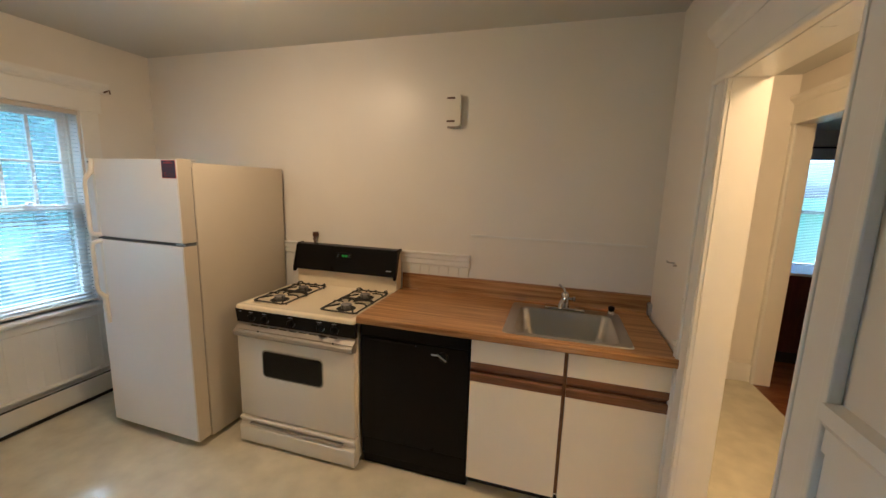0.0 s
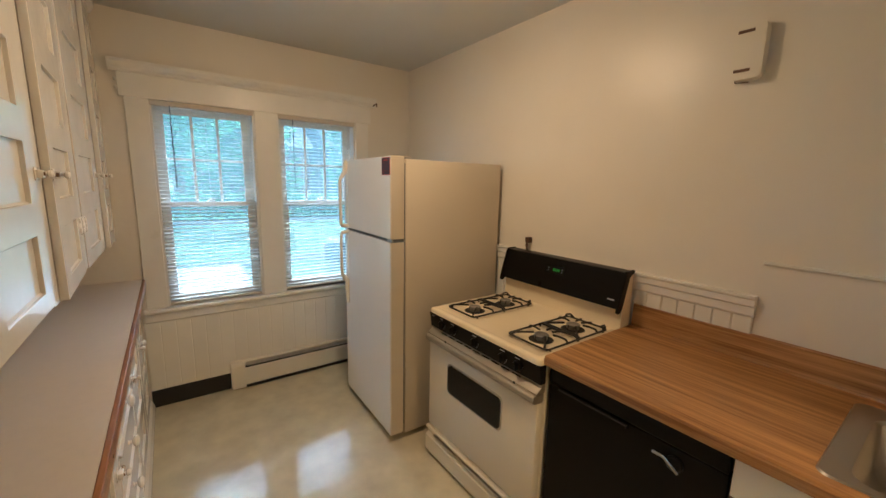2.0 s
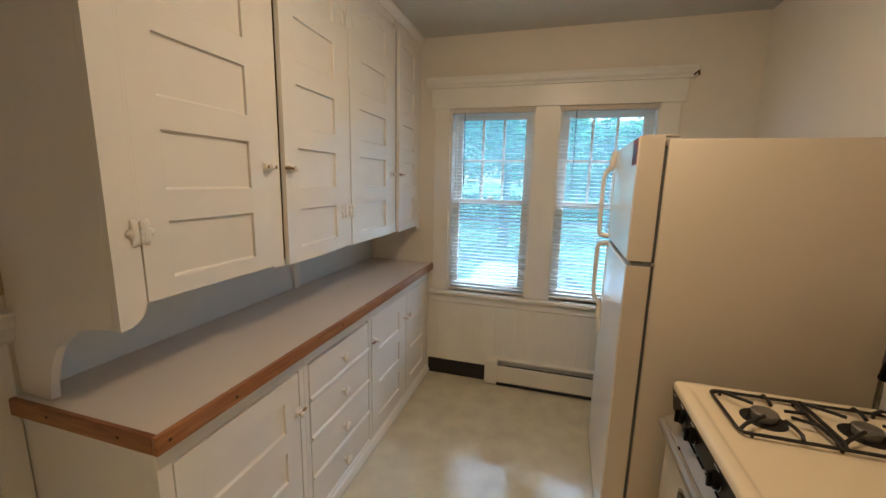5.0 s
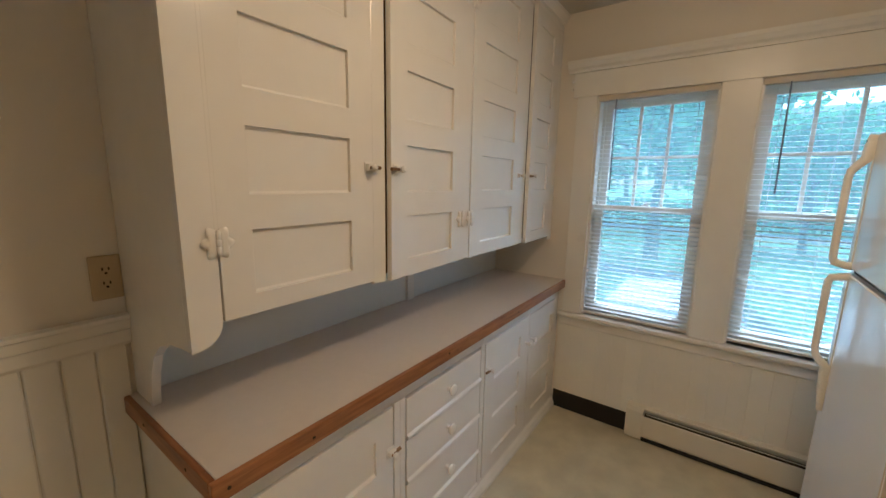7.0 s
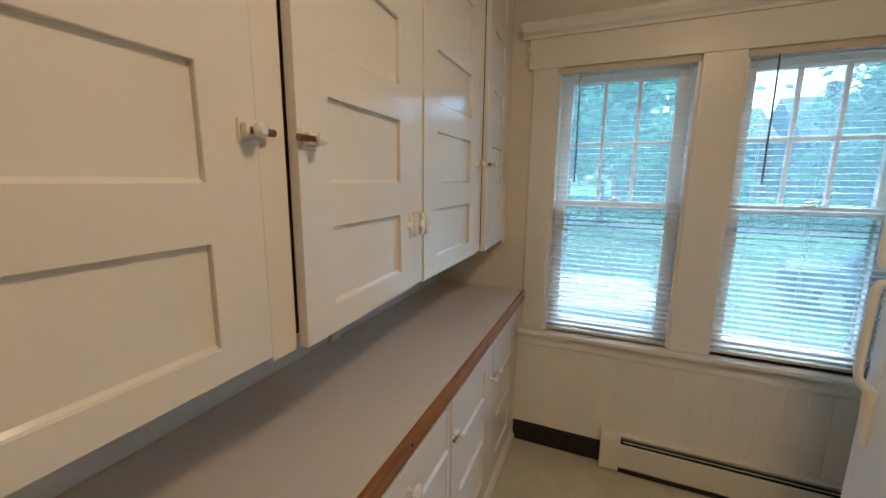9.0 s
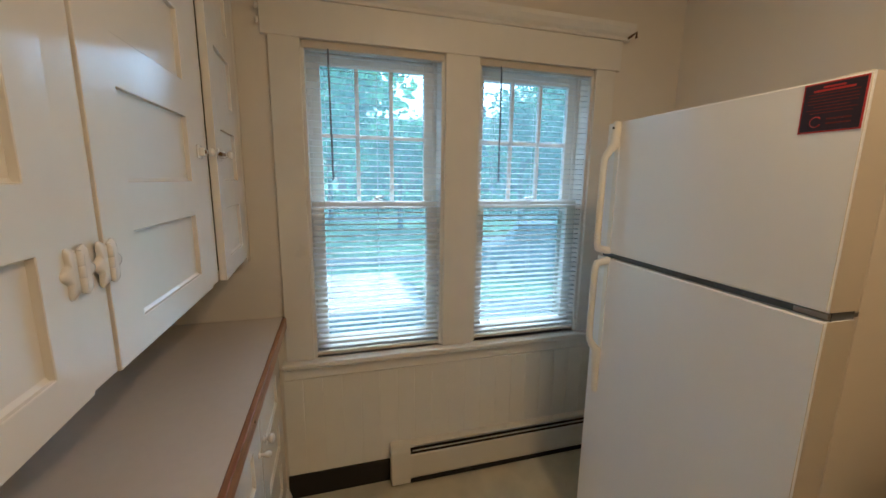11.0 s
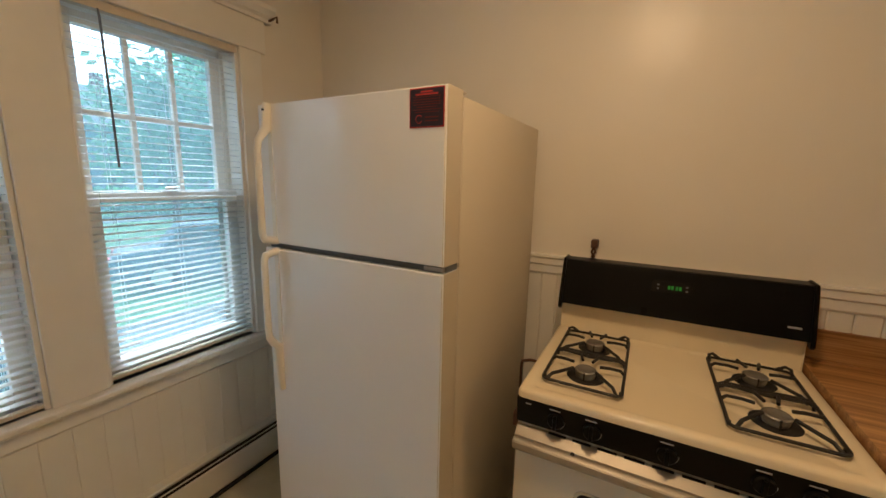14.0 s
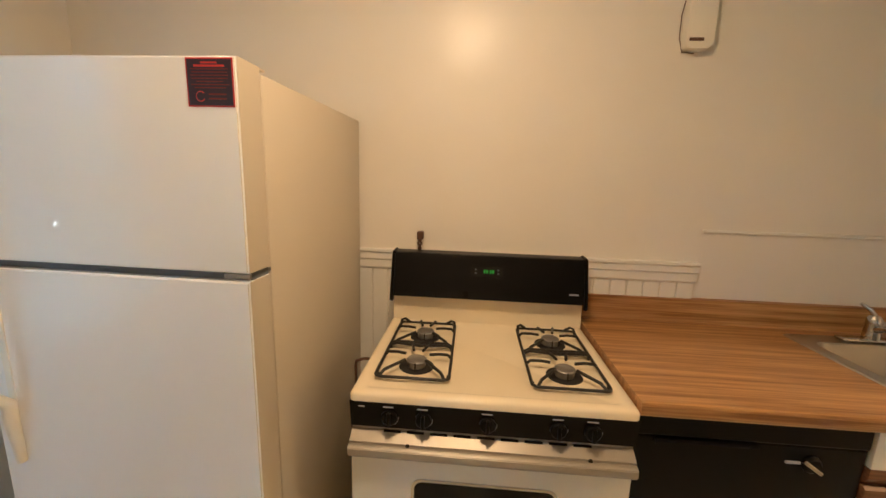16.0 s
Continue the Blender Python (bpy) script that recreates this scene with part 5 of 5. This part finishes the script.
car((-6.5, 3.2, G + 0.02), 90, CARDARK, CARWHITE, "blue-grey parked car with a white roof on the driveway")
car((-12.2, 8.6, G), 65, CARDARK, CARDARK, "dark parked car with red tail lights")


def house(x0, x1, y0, y1, height, roof_up, wallmat, label):
    ob = thing("house", ((x0 + x1) / 2, (y0 + y1) / 2, G), label, "house", "neighbouring houses")
    part("wall", box(x0, x1, y0, y1, G, G + height), wallmat, ob)
    e = 0.4
    part("roof", prism([(x0 - e, G + height), (x1 + e, G + height), ((x0 + x1) / 2, G + height + roof_up)], "y", y0 - e, y1 + e), ROOF, ob)
    part("chimney", box((x0 + x1) / 2 + 0.6, (x0 + x1) / 2 + 1.2, y0 + 2, y0 + 2.7, G + height, G + height + roof_up + 0.8), BRICK, ob)
    n = max(2, int((y1 - y0) / 2.6))
    for s in range(int(height / 2.7)):
        for k in range(n):
            y = y0 + (k + 0.5) * (y1 - y0) / n
            z = G + 0.9 + 2.7 * s
            if s == 0 and k == n // 2:
                part("door", box(x1, x1 + 0.06, y - 0.5, y + 0.5, G, G + 2.1), DRESSER, ob)
                continue
            w = part("window", box(x1, x1 + 0.05, y - 0.5, y + 0.5, z, z + 1.4, 0.01), SIDING, ob)
            part("pane", box(x1 + 0.05, x1 + 0.055, y - 0.42, y + 0.42, z + 0.08, z + 0.66), BLACKGLASS, w)
            part("pane", box(x1 + 0.05, x1 + 0.055, y - 0.42, y + 0.42, z + 0.74, z + 1.32), BLACKGLASS, w)
    return ob


house(-48, -38, 3, 13.5, 5.6, 3.2, BRICK, "two-storey red brick house across the street")
house(-46, -37, 15, 27, 5.8, 3.4, SIDING, "two-storey grey sided house across the street")
house(-47, -38, -24, -10, 5.6, 3.2, BRICK, "two-storey red brick house further along the street")


def tree(height, spread, seed):
    """A trunk with limbs and a crown of many small leaf clumps."""
    rnd = random.Random(seed)
    ob = thing("tree", (0, 0, 0), "leafy green broadleaf tree on the lawn", "tree", "street trees")
    bm = tube([(0, 0, 0), (0.05, 0.02, height * 0.2), (0.0, 0.1, height * 0.45), (0.1, 0.0, height * 0.75)], [0.26, 0.2, 0.15, 0.05], 9)
    tips = []
    for k in range(11):
        a, h = k * 2.4 + rnd.random(), height * (0.3 + 0.045 * k)
        r = spread * (0.55 + 0.4 * rnd.random()) * (1.1 - 0.05 * k)
        tip = Vector((r * math.cos(a), r * math.sin(a), h + height * (0.12 + 0.1 * rnd.random())))
        tube([(0, 0, h), tip * 0.5 + Vector((0, 0, h * 0.5)), tip], [0.09, 0.06, 0.02], 6, bm=bm)
        tips.append(tip)
    part("trunk", bm, BARK, ob, smooth=True)
    verts, faces = [], []
    centres = tips + [Vector((0, 0, height * 0.85)), Vector((0.3, -0.4, height * 0.7))]
    for c in centres:
        for _ in range(420):
            d = Vector((rnd.gauss(0, 1), rnd.gauss(0, 1), rnd.gauss(0, 0.75)))
            p = c + d * spread * 0.25
            u = Vector((rnd.gauss(0, 1), rnd.gauss(0, 1), rnd.gauss(0, 1))).normalized()
            w = u.orthogonal().normalized()
            s = 0.14 + 0.14 * rnd.random()
            i = len(verts)
            verts += [p - u * s, p + w * s * 0.55, p + u * s, p - w * s * 0.55 + u * 0.02]
            faces.append((i, i + 1, i + 2, i + 3))
    me = bpy.data.meshes.new("crown")
    me.from_pydata(verts, [], faces)
    me.materials.append(LEAF)
    cr = new("crown", me)
    cr.parent = ob
    return ob


t1 = tree(9.0, 3.0, 3)
t1.location = (-17.5, 1.2, G)
for x, y, s, a in ((-24.5, -4.5, 1.0, 110), (-19, 14.5, 0.9, 70), (-35, -9, 1.2, 10), (-33, 22, 1.1, 250), (-28, 2.4, 0.85, 150), (-26, 18, 1.05, 90), (-24, -9.5, 1.0, 310), (-34.5, -3.0, 1.0, 175), (-23, 6.0, 0.62, 260), (-18.5, 10.8, 0.7, 120)):
    m = Matrix.Translation((x, y, G)) @ Matrix.Rotation(radians(a), 4, "Z")
    copy_thing(t1, m).scale = (s, s, s)

hedge_rnd = random.Random(8)
verts, faces = [], []
for _ in range(9000):
    p = Vector((-31.6 + 0.9 * hedge_rnd.random(), -22 + 60 * hedge_rnd.random(), G + 1.7 * hedge_rnd.random() ** 0.6))
    u = Vector((hedge_rnd.gauss(0, 1), hedge_rnd.gauss(0, 1), hedge_rnd.gauss(0, 1))).normalized()
    w = u.orthogonal().normalized()
    s_ = 0.14 + 0.1 * hedge_rnd.random()
    i = len(verts)
    verts += [p - u * s_, p + w * s_ * 0.6, p + u * s_, p - w * s_ * 0.6]
    faces.append((i, i + 1, i + 2, i + 3))
me = bpy.data.meshes.new("hedge")
me.from_pydata(verts, [], faces)
me.materials.append(LEAF)
tagged(new("hedge", me), "dense green hedge along the far side of the street", "hedge", kind="stuff")

# ---- beadboard pieces ----


def boards_x(parent, x0, x1, y, out, z0, z1, pitch):
    """Tongue-and-groove boards on a wall of constant y."""
    n = round((x1 - x0) / pitch)
    part("groove_backing", box(x0, x1, y, y + out * 0.002, z0, z1), GROOVE, parent)
    p = (x1 - x0) / n
    tmp = prism([(x0 + 0.0013, y + out * 0.002), (x0 + 0.0013, y + out * 0.006), (x0 + 0.005, y + out * 0.0095), (x0 + p - 0.005, y + out * 0.0095), (x0 + p - 0.0013, y + out * 0.006), (x0 + p - 0.0013, y + out * 0.002)], "z", z0, z1)
    repeat(part("board", tmp, BOARD, parent), [(p * k, 0, 0) for k in range(1, n)])


def boards_y(parent, y0, y1, x, out, z0, z1, pitch):
    """The same boards, their joints nearly filled with paint, on a wall of constant x."""
    n = round((y1 - y0) / pitch)
    part("groove_backing", box(x, x + out * 0.007, y0, y1, z0, z1), BOARD, parent)
    p = (y1 - y0) / n
    tmp = prism([(x + out * 0.007, y0 + 0.0004), (x + out * 0.0082, y0 + 0.0004), (x + out * 0.0095, y0 + 0.003), (x + out * 0.0095, y0 + p - 0.003), (x + out * 0.0082, y0 + p - 0.0004), (x + out * 0.007, y0 + p - 0.0004)], "z", z0, z1)
    repeat(part("board", tmp, BOARD, parent), [(0, p * k, 0) for k in range(1, n)])


boards_x(NORTH, -4.29, -1.568, YN, -1, FZ, 1.089, 0.070)
boards_x(SOUTH, -2.074, -1.72, YS, 1, FZ, 1.074, 0.0735)
boards_y(WEST, 2.30, 4.34, XW, 1, 0.108, 0.599, 0.088)
